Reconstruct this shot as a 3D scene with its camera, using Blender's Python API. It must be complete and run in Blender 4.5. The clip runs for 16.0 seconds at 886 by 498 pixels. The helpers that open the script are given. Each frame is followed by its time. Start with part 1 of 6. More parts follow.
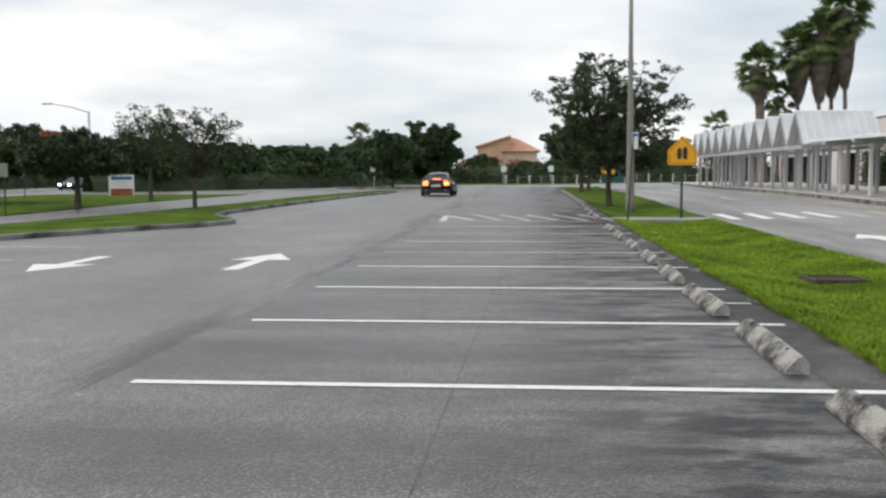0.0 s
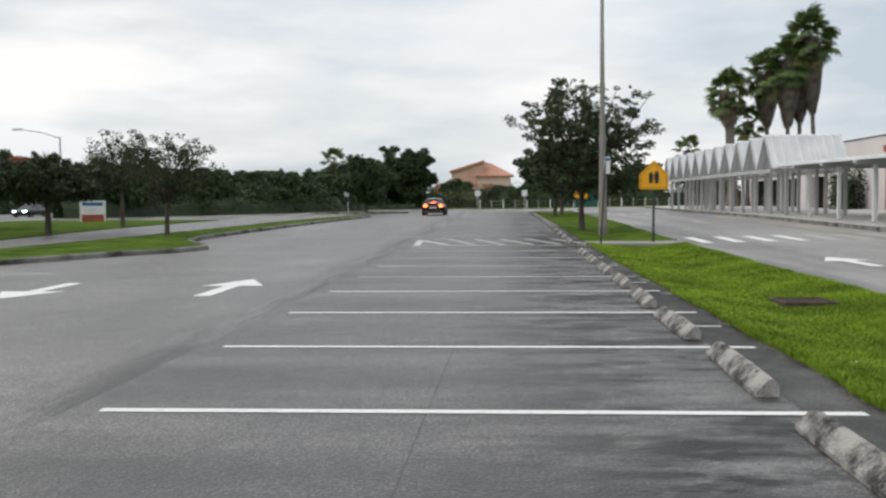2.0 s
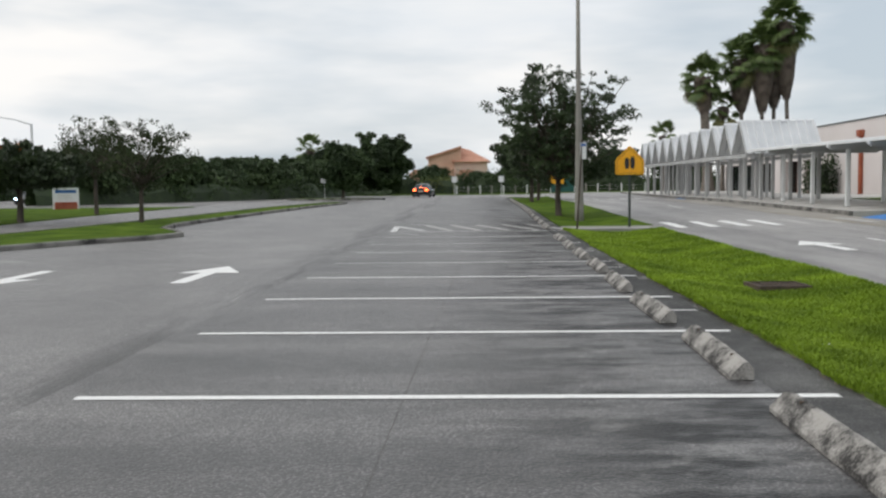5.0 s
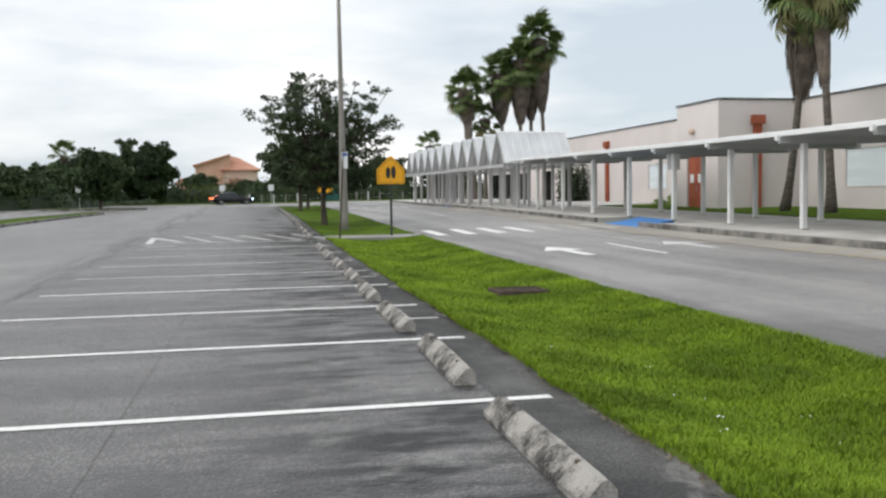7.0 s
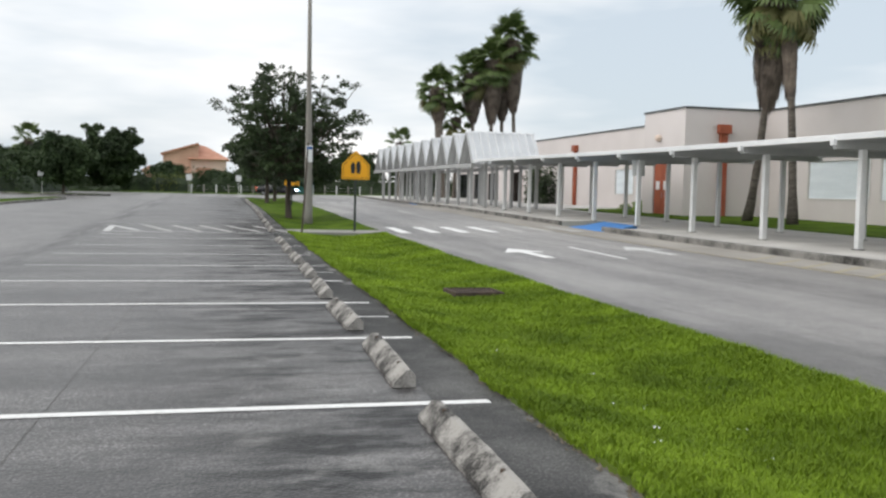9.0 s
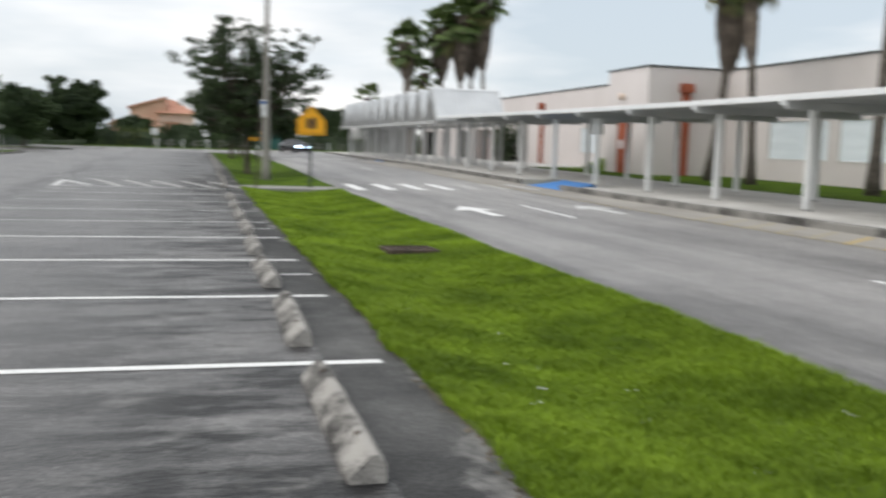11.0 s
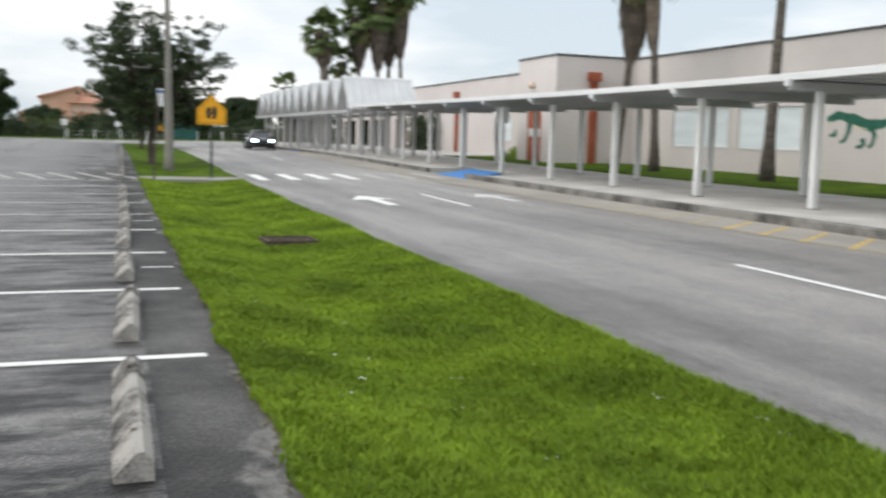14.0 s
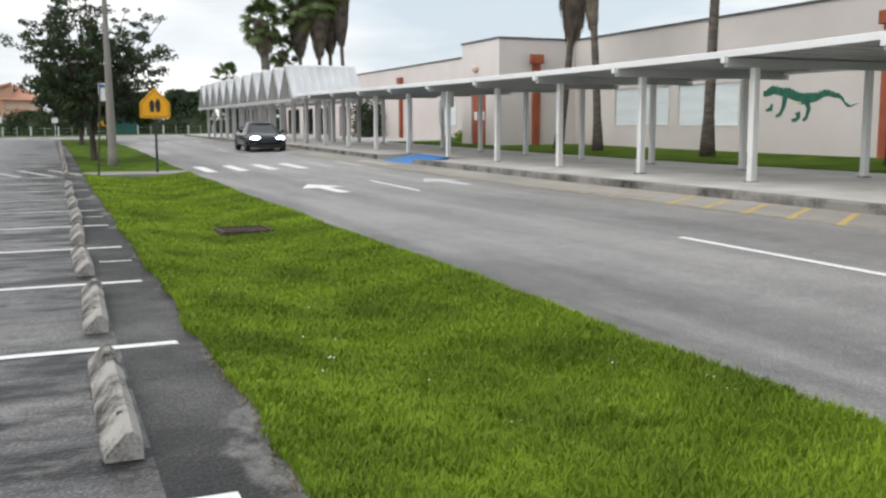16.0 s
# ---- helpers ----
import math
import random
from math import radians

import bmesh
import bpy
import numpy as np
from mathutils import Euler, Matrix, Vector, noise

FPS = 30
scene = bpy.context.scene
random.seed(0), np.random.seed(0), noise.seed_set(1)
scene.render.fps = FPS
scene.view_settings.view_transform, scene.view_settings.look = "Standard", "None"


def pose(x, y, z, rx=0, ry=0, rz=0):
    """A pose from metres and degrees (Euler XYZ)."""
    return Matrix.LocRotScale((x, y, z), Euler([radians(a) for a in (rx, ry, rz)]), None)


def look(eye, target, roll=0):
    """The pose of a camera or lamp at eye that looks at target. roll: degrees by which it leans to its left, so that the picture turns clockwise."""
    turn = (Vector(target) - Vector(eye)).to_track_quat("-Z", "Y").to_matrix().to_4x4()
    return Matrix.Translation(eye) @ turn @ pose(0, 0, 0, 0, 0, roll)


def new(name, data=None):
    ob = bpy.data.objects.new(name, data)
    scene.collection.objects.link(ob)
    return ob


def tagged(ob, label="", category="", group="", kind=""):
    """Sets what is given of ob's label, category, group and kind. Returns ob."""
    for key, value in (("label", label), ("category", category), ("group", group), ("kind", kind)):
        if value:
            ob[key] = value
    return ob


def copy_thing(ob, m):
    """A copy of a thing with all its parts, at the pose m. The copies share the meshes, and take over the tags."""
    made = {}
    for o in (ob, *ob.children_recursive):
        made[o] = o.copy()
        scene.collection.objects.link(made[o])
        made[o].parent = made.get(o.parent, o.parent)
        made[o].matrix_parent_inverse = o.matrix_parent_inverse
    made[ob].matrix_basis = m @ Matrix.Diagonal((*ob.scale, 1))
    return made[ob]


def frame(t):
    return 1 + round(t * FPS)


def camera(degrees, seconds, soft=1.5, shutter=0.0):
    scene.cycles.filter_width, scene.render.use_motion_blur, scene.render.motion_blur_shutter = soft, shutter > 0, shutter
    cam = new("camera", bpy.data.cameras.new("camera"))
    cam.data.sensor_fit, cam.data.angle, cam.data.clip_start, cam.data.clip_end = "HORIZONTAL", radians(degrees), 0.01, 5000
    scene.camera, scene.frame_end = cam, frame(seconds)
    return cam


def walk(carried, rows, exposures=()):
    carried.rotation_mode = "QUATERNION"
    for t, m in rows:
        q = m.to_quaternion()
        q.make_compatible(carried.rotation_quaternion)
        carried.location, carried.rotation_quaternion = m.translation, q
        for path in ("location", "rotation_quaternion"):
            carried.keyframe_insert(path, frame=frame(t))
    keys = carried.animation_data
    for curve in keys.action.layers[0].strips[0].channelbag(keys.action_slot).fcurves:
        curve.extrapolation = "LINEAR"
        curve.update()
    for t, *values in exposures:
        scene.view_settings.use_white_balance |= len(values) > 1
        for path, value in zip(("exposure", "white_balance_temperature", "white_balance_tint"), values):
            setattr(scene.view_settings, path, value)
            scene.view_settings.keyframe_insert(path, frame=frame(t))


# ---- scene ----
cam = camera(50.5, 16.0, soft=2.4, shutter=0.5)
PATH = [
    (0, (0.602, 0.41, 1.381), (0.438, 2.398, 1.227), -0.2),
    (0.5, (0.583, 0.416, 1.383), (0.376, 2.4, 1.24), -0.0),
    (1, (0.593, 0.409, 1.382), (0.404, 2.396, 1.259), -0.0),
    (1.5, (0.606, 0.412, 1.383), (0.448, 2.403, 1.273), -0.2),
    (2, (0.622, 0.402, 1.385), (0.512, 2.396, 1.283), -0.4),
    (2.5, (0.636, 0.395, 1.38), (0.573, 2.391, 1.263), -0.8),
    (3, (0.632, 0.399, 1.387), (0.568, 2.395, 1.266), -0.7),
    (3.2, (0.63, 0.405, 1.385), (0.558, 2.4, 1.269), -0.8),
    (5.3, (0.624, 0.417, 1.378), (0.563, 2.411, 1.237), -0.6),
    (5.5, (0.62, 0.423, 1.383), (0.547, 2.416, 1.23), -0.7),
    (6, (0.776, 0.482, 1.369), (1.029, 2.457, 1.181), -3.2),
    (6.5, (0.92, 0.398, 1.415), (1.46, 2.322, 1.332), -1.0),
    (7, (0.973, 0.42, 1.407), (1.386, 2.373, 1.287), -0.8),
    (7.5, (1.008, 0.483, 1.39), (1.439, 2.43, 1.242), -0.8),
    (8, (1.039, 0.567, 1.388), (1.532, 2.502, 1.278), -1.9),
    (8.5, (1.084, 0.524, 1.408), (1.589, 2.456, 1.291), -1.8),
    (8.7, (1.111, 0.483, 1.419), (1.609, 2.416, 1.303), 0.6),
    (10.8, (1.661, 0.507, 1.409), (2.11, 2.448, 1.228), 2.8),
    (11, (1.719, 0.476, 1.427), (2.253, 2.391, 1.214), 1.9),
    (11.5, (1.859, 0.513, 1.436), (2.707, 2.315, 1.253), 1.1),
    (12, (1.969, 0.566, 1.434), (2.753, 2.4, 1.295), -0.9),
    (12.5, (2.12, 0.499, 1.426), (2.681, 2.411, 1.254), 1.8),
    (13, (2.218, 0.445, 1.448), (2.853, 2.335, 1.291), -0.1),
    (13.5, (2.335, 0.393, 1.435), (2.882, 2.305, 1.222), 1.8),
    (14, (2.367, 0.335, 1.439), (3.049, 2.201, 1.208), 1.6),
    (14.5, (2.258, 0.299, 1.426), (3.112, 2.088, 1.158), -0.9),
    (15, (2.202, 0.182, 1.437), (2.992, 1.999, 1.162), 0.5),
    (15.5, (2.199, 0.136, 1.441), (2.988, 1.957, 1.191), 0.0),
    (16, (2.202, 0.124, 1.436), (2.985, 1.946, 1.176), -0.2),
]
walk(cam, [(t, look(eye, target, roll)) for t, eye, target, roll in PATH],
     exposures=[(0.0, -0.04), (1.5, 0.0), (2.0, -0.13), (2.5, -0.18), (5.5, -0.17), (6.5, 0.06), (8.5, 0.06), (11.0, 0.05), (12.0, 0.17), (13.0, 0.17), (16.0, 0.12)])

# ---- world, sun ----
world = bpy.data.worlds.new("world")
scene.world = world
world.use_nodes = True
wn, wl = world.node_tree.nodes, world.node_tree.links
wn.clear()
SUN_EL, SUN_AZ = 45.0, -98.0            # degrees; azimuth clockwise from +y
sky = wn.new("ShaderNodeTexSky")
sky.sky_type = "NISHITA"
sky.sun_disc = False
sky.sun_elevation, sky.sun_rotation = radians(SUN_EL), radians(SUN_AZ)
sky.air_density, sky.dust_density = 1.0, 2.0
tc = wn.new("ShaderNodeTexCoord")
mp = wn.new("ShaderNodeMapping")
mp.inputs["Scale"].default_value = (1.3, 1.3, 5.5)
mp.inputs["Location"].default_value = (0.35, 0.1, 0.2)
cl = wn.new("ShaderNodeTexNoise")
cl.inputs["Scale"].default_value, cl.inputs["Detail"].default_value, cl.inputs["Roughness"].default_value = 1.5, 5.0, 0.5
cr = wn.new("ShaderNodeValToRGB")
cr.color_ramp.elements[0].position, cr.color_ramp.elements[1].position = 0.40, 0.58
cr.color_ramp.elements[0].color, cr.color_ramp.elements[1].color = (0, 0, 0, 1), (1, 1, 1, 1)
cl2 = wn.new("ShaderNodeTexNoise")
cl2.inputs["Scale"].default_value, cl2.inputs["Detail"].default_value = 2.6, 4.0
cr2 = wn.new("ShaderNodeValToRGB")
cr2.color_ramp.elements[0].position, cr2.color_ramp.elements[1].position = 0.35, 0.65
cr2.color_ramp.elements[0].color, cr2.color_ramp.elements[1].color = (0.92, 0.96, 1.0, 1), (1.13, 1.11, 1.085, 1)
b1, b2, mx = wn.new("ShaderNodeBackground"), wn.new("ShaderNodeBackground"), wn.new("ShaderNodeMixShader")
gain = wn.new("ShaderNodeMixRGB")
gain.blend_type, gain.inputs[0].default_value = "MIX", 0.75
gain.inputs[2].default_value = (7.4, 8.25, 9.0, 1)
b1.inputs["Strength"].default_value = 0.10
b2.inputs["Strength"].default_value = 1.0
out = wn.new("ShaderNodeOutputWorld")
wl.new(tc.outputs["Generated"], mp.inputs["Vector"])
wl.new(mp.outputs["Vector"], cl.inputs["Vector"])
wl.new(mp.outputs["Vector"], cl2.inputs["Vector"])
wl.new(cl.outputs["Fac"], cr.inputs["Fac"])
wl.new(cl2.outputs["Fac"], cr2.inputs["Fac"])
wl.new(sky.outputs["Color"], gain.inputs[1])
wl.new(gain.outputs["Color"], b1.inputs["Color"])
wl.new(cr2.outputs["Color"], b2.inputs["Color"])
wl.new(cr.outputs["Color"], mx.inputs["Fac"])
wl.new(b1.outputs["Background"], mx.inputs[1])
wl.new(b2.outputs["Background"], mx.inputs[2])
wl.new(mx.outputs["Shader"], out.inputs["Surface"])

sun = new("sun", bpy.data.lights.new("sun", "SUN"))
sun.data.energy, sun.data.angle, sun.data.color = 1.6, radians(75), (1.0, 0.95, 0.88)
_d = Vector((math.sin(radians(SUN_AZ)) * math.cos(radians(SUN_EL)), math.cos(radians(SUN_AZ)) * math.cos(radians(SUN_EL)), math.sin(radians(SUN_EL))))
sun.matrix_world = look(_d * 60, (0, 0, 0))
scene.view_settings.exposure = 0.0


# ---- materials ----
def node_mat(name):
    m = bpy.data.materials.new(name)
    m.use_nodes = True
    return m, m.node_tree.nodes, m.node_tree.links, m.node_tree.nodes["Principled BSDF"]


def surface(name, dark, light, scale=3.0, rough=0.8, fine=60.0, bump=0.15, metal=0.0, stretch=(1, 1, 1), spread=(0.3, 0.7), dist=0.01, spec=0.4, random_tint=0.0):
    """A surface that varies between two colours at two scales, with fine relief."""
    m, n, l, p = node_mat(name)
    co = n.new("ShaderNodeTexCoord")
    mapping = n.new("ShaderNodeMapping")
    mapping.inputs["Scale"].default_value = stretch
    l.new(co.outputs["Object"], mapping.inputs["Vector"])
    a, b = n.new("ShaderNodeTexNoise"), n.new("ShaderNodeTexNoise")
    a.inputs["Scale"].default_value, a.inputs["Detail"].default_value = scale, 6.0
    b.inputs["Scale"].default_value, b.inputs["Detail"].default_value = fine, 3.0
    l.new(mapping.outputs["Vector"], a.inputs["Vector"])
    l.new(co.outputs["Object"], b.inputs["Vector"])
    add = n.new("ShaderNodeMath")
    add.operation, add.inputs[1].default_value = "MULTIPLY_ADD", 0.35
    l.new(b.outputs["Fac"], add.inputs[0])
    l.new(a.outputs["Fac"], add.inputs[2])
    r = n.new("ShaderNodeValToRGB")
    r.color_ramp.elements[0].position, r.color_ramp.elements[1].position = spread[0] + 0.175, spread[1] + 0.175
    r.color_ramp.elements[0].color, r.color_ramp.elements[1].color = (*dark, 1), (*light, 1)
    l.new(add.outputs[0], r.inputs["Fac"])
    last = r.outputs["Color"]
    if random_tint:
        info = n.new("ShaderNodeObjectInfo")
        isl = n.new("ShaderNodeNewGeometry")
        sm = n.new("ShaderNodeMath")
        sm.operation = "ADD"
        l.new(info.outputs["Random"], sm.inputs[0])
        l.new(isl.outputs["Random Per Island"], sm.inputs[1])
        mr = n.new("ShaderNodeMapRange")
        mr.inputs["From Max"].default_value = 2.0
        mr.inputs["To Min"].default_value, mr.inputs["To Max"].default_value = 1 - random_tint, 1 + random_tint
        l.new(sm.outputs[0], mr.inputs["Value"])
        hs = n.new("ShaderNodeHueSaturation")
        l.new(mr.outputs["Result"], hs.inputs["Value"])
        l.new(last, hs.inputs["Color"])
        last = hs.outputs["Color"]
    l.new(last, p.inputs["Base Color"])
    p.inputs["Roughness"].default_value, p.inputs["Metallic"].default_value = rough, metal
    p.inputs["Specular IOR Level"].default_value = spec
    if bump:
        bp = n.new("ShaderNodeBump")
        bp.inputs["Strength"].default_value, bp.inputs["Distance"].default_value = bump, dist
        l.new(add.outputs[0], bp.inputs["Height"])
        l.new(bp.outputs["Normal"], p.inputs["Normal"])
    return m


def asphalt(name, tones, band=0.5, patch=0.5, fine=70.0, stain=None, stain_depth=0.9, dust=None, run=(0.22, 1.1, 1), spread=0.10, rough=0.55, spec=0.5, grainy=0.45, speck=(1.85, 0.32), stain_run=(0.55, 1.5, 1), scuffs=True):
    """Weathered asphalt: broad patches, streaks across the stalls, stone grain."""
    m, n, l, p = node_mat(name)
    co = n.new("ShaderNodeTexCoord")

    def noise_at(scale, stretch, detail=5.0, rough=0.55):
        mapping = n.new("ShaderNodeMapping")
        mapping.inputs["Scale"].default_value = stretch
        t = n.new("ShaderNodeTexNoise")
        t.inputs["Scale"].default_value, t.inputs["Detail"].default_value, t.inputs["Roughness"].default_value = scale, detail, rough
        l.new(co.outputs["Object"], mapping.inputs["Vector"])
        l.new(mapping.outputs["Vector"], t.inputs["Vector"])
        return t.outputs["Fac"]

    def mix(a, k, b):
        q = n.new("ShaderNodeMath")
        q.operation, q.inputs[1].default_value = "MULTIPLY_ADD", k
        l.new(a, q.inputs[0])
        l.new(b, q.inputs[2])
        return q.outputs[0]

    big = noise_at(0.45, (1, 1, 1))
    streak = noise_at(1.0, run)
    mid = noise_at(3.2, (1, 1, 1), 6.0, 0.65)
    grain = noise_at(fine, (1, 1, 1), 2.0)
    grit = n.new("ShaderNodeTexVoronoi")
    grit.inputs["Scale"].default_value = 52.0
    l.new(co.outputs["Object"], grit.inputs["Vector"])
    zero = n.new("ShaderNodeValue")
    zero.outputs[0].default_value = 0.0
    total = mix(big, patch, zero.outputs[0])
    total = mix(streak, band, total)
    total = mix(mid, 0.35, total)
    total = mix(grain, grainy, total)
    even = n.new("ShaderNodeMath")
    even.operation, even.inputs[1].default_value = "MULTIPLY", 1.0 / (patch + band + 0.35 + grainy)
    l.new(total, even.inputs[0])
    total, full = even.outputs[0], 0.5
    r = n.new("ShaderNodeValToRGB")
    r.color_ramp.elements[0].position, r.color_ramp.elements[1].position = full - spread, full + spread
    r.color_ramp.elements[0].color, r.color_ramp.elements[1].color = (*tones[0], 1), (*tones[2], 1)
    e = r.color_ramp.elements.new(full)
    e.color = (*tones[1], 1)
    l.new(total, r.inputs["Fac"])
    sp = n.new("ShaderNodeMapRange")
    sp.inputs["From Min"].default_value, sp.inputs["From Max"].default_value = 0.0, 0.5
    sp.inputs["To Min"].default_value, sp.inputs["To Max"].default_value = speck
    l.new(grit.outputs["Distance"], sp.inputs["Value"])
    hs = n.new("ShaderNodeHueSaturation")
    l.new(sp.outputs["Result"], hs.inputs["Value"])
    l.new(r.outputs["Color"], hs.inputs["Color"])
    last = hs.outputs["Color"]
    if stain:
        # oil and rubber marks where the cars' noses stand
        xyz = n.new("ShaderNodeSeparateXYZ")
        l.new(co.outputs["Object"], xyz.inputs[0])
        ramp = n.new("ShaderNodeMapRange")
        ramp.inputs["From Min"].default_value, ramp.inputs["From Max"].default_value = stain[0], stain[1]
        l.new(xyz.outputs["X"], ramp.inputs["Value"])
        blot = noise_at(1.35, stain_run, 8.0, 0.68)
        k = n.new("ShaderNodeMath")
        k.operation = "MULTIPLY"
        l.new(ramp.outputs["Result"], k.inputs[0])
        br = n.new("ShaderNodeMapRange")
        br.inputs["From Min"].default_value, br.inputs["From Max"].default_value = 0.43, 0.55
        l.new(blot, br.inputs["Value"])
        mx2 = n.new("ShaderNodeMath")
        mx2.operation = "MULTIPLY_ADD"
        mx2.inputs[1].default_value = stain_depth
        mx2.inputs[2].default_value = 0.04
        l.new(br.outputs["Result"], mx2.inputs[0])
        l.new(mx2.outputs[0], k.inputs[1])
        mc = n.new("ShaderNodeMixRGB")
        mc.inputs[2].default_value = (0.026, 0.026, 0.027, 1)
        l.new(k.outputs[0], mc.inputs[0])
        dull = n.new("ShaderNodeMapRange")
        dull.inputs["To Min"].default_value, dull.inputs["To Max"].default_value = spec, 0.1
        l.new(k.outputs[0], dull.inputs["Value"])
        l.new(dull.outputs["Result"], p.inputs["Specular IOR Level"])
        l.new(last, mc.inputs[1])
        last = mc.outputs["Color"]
    if stain and scuffs:
        # pale scuffed patches among them
        scuff = noise_at(1.9, (0.9, 1.3, 1), 8.0, 0.72)
        sr = n.new("ShaderNodeMapRange")
        sr.inputs["From Min"].default_value, sr.inputs["From Max"].default_value = 0.54, 0.72
        sr.inputs["To Max"].default_value = 0.75
        l.new(scuff, sr.inputs["Value"])
        sk = n.new("ShaderNodeMath")
        sk.operation = "MULTIPLY"
        l.new(sr.outputs["Result"], sk.inputs[0])
        l.new(ramp.outputs["Result"], sk.inputs[1])
        ml = n.new("ShaderNodeMixRGB")
        ml.inputs[2].default_value = (0.30, 0.293, 0.282, 1)
        l.new(sk.outputs[0], ml.inputs[0])
        l.new(mc.outputs["Color"], ml.inputs[1])
        last = ml.outputs["Color"]
    if dust:
        # pale sand washed out of the lawn
        xyz = n.new("ShaderNodeSeparateXYZ")
        l.new(co.outputs["Object"], xyz.inputs[0])
        ramp = n.new("ShaderNodeMapRange")
        ramp.inputs["From Min"].default_value, ramp.inputs["From Max"].default_value = dust
        ramp.inputs["To Max"].default_value = 0.3
        l.new(xyz.outputs["X"], ramp.inputs["Value"])
        low = n.new("ShaderNodeMapRange")
        low.inputs["From Min"].default_value, low.inputs["From Max"].default_value = 6.5, 4.0
        low.inputs["To Max"].default_value = 0.17
        l.new(xyz.outputs["Y"], low.inputs["Value"])
        sand = mix(noise_at(1.6, (1.0, 0.55, 1), 8.0, 0.7), 0.9, mix(ramp.outputs["Result"], 1.0, low.outputs["Result"]))
        sr = n.new("ShaderNodeMapRange")
        sr.inputs["From Min"].default_value, sr.inputs["From Max"].default_value = 0.75, 0.92
        sr.inputs["To Max"].default_value = 0.9
        l.new(sand, sr.inputs["Value"])
        md = n.new("ShaderNodeMixRGB")
        md.inputs[2].default_value = (0.36, 0.35, 0.335, 1)
        l.new(sr.outputs["Result"], md.inputs[0])
        l.new(last, md.inputs[1])
        last = md.outputs["Color"]
    l.new(last, p.inputs["Base Color"])
    p.inputs["Roughness"].default_value = rough
    p.inputs["Specular IOR Level"].default_value = spec
    bp = n.new("ShaderNodeBump")
    bp.inputs["Strength"].default_value, bp.inputs["Distance"].default_value = 0.7, 0.008
    l.new(grit.outputs["Distance"], bp.inputs["Height"])
    l.new(bp.outputs["Normal"], p.inputs["Normal"])
    return m


def worn_paint(name, colour, under, keep=0.5):
    m, n, l, p = node_mat(name)
    co = n.new("ShaderNodeTexCoord")
    a = n.new("ShaderNodeTexNoise")
    a.inputs["Scale"].default_value, a.inputs["Detail"].default_value, a.inputs["Roughness"].default_value = 14.0, 8.0, 0.75
    l.new(co.outputs["Object"], a.inputs["Vector"])
    r = n.new("ShaderNodeValToRGB")
    r.color_ramp.elements[0].position, r.color_ramp.elements[1].position = keep - 0.12, keep + 0.08
    r.color_ramp.elements[0].color, r.color_ramp.elements[1].color = (*under, 1), (*colour, 1)
    l.new(a.outputs["Fac"], r.inputs["Fac"])
    l.new(r.outputs["Color"], p.inputs["Base Color"])
    p.inputs["Roughness"].default_value = 0.75
    return m


def glow(name, colour, strength):
    m, n, l, p = node_mat(name)
    p.inputs["Base Color"].default_value = (*colour, 1)
    p.inputs["Emission Color"].default_value = (*colour, 1)
    p.inputs["Emission Strength"].default_value = strength
    return m


def thin_leaf(m, amount):
    """Lets light through a leaf: part of its colour is passed on to the far side."""
    n, l = m.node_tree.nodes, m.node_tree.links
    p, o = n["Principled BSDF"], n["Material Output"]
    tr, mx3 = n.new("ShaderNodeBsdfTranslucent"), n.new("ShaderNodeMixShader")
    l.new(p.inputs["Base Color"].links[0].from_socket, tr.inputs["Color"])
    mx3.inputs["Fac"].default_value = amount
    l.new(p.outputs["BSDF"], mx3.inputs[1])
    l.new(tr.outputs["BSDF"], mx3.inputs[2])
    l.new(mx3.outputs["Shader"], o.inputs["Surface"])
    return m


M = {}
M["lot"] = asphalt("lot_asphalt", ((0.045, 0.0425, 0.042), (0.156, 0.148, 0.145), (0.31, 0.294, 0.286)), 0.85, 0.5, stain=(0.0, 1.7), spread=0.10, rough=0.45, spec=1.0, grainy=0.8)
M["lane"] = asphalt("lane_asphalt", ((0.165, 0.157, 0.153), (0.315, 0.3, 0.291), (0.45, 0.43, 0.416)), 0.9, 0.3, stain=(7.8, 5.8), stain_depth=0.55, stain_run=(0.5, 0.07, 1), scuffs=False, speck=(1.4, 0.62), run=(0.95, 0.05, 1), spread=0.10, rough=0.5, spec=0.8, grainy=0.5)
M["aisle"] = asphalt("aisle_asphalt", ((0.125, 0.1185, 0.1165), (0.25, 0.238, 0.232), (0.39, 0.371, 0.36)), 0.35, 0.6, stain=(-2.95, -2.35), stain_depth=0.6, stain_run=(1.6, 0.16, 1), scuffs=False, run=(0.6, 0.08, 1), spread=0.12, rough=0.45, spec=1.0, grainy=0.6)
M["edge"] = asphalt("edge_asphalt", ((0.03, 0.03, 0.031), (0.068, 0.0675, 0.067), (0.18, 0.177, 0.173)), 0.1, 0.9, dust=(2.78, 3.2), spread=0.11, rough=0.75, spec=0.35, grainy=0.45, speck=(1.4, 0.62))
M["seam"] = surface("joint_filler", (0.06, 0.058, 0.056), (0.17, 0.165, 0.158), 6.0, 0.7)
M["paint"] = worn_paint("white_road_paint", (0.78, 0.78, 0.77), (0.26, 0.26, 0.255), 0.38)
M["paint_old"] = worn_paint("faded_road_paint", (0.66, 0.66, 0.65), (0.30, 0.30, 0.295), 0.46)
M["paint_faint"] = worn_paint("worn_off_road_paint", (0.56, 0.55, 0.535), (0.27, 0.262, 0.25), 0.5)
M["paint_yellow"] = worn_paint("yellow_road_paint", (0.62, 0.42, 0.09), (0.30, 0.27, 0.2), 0.5)
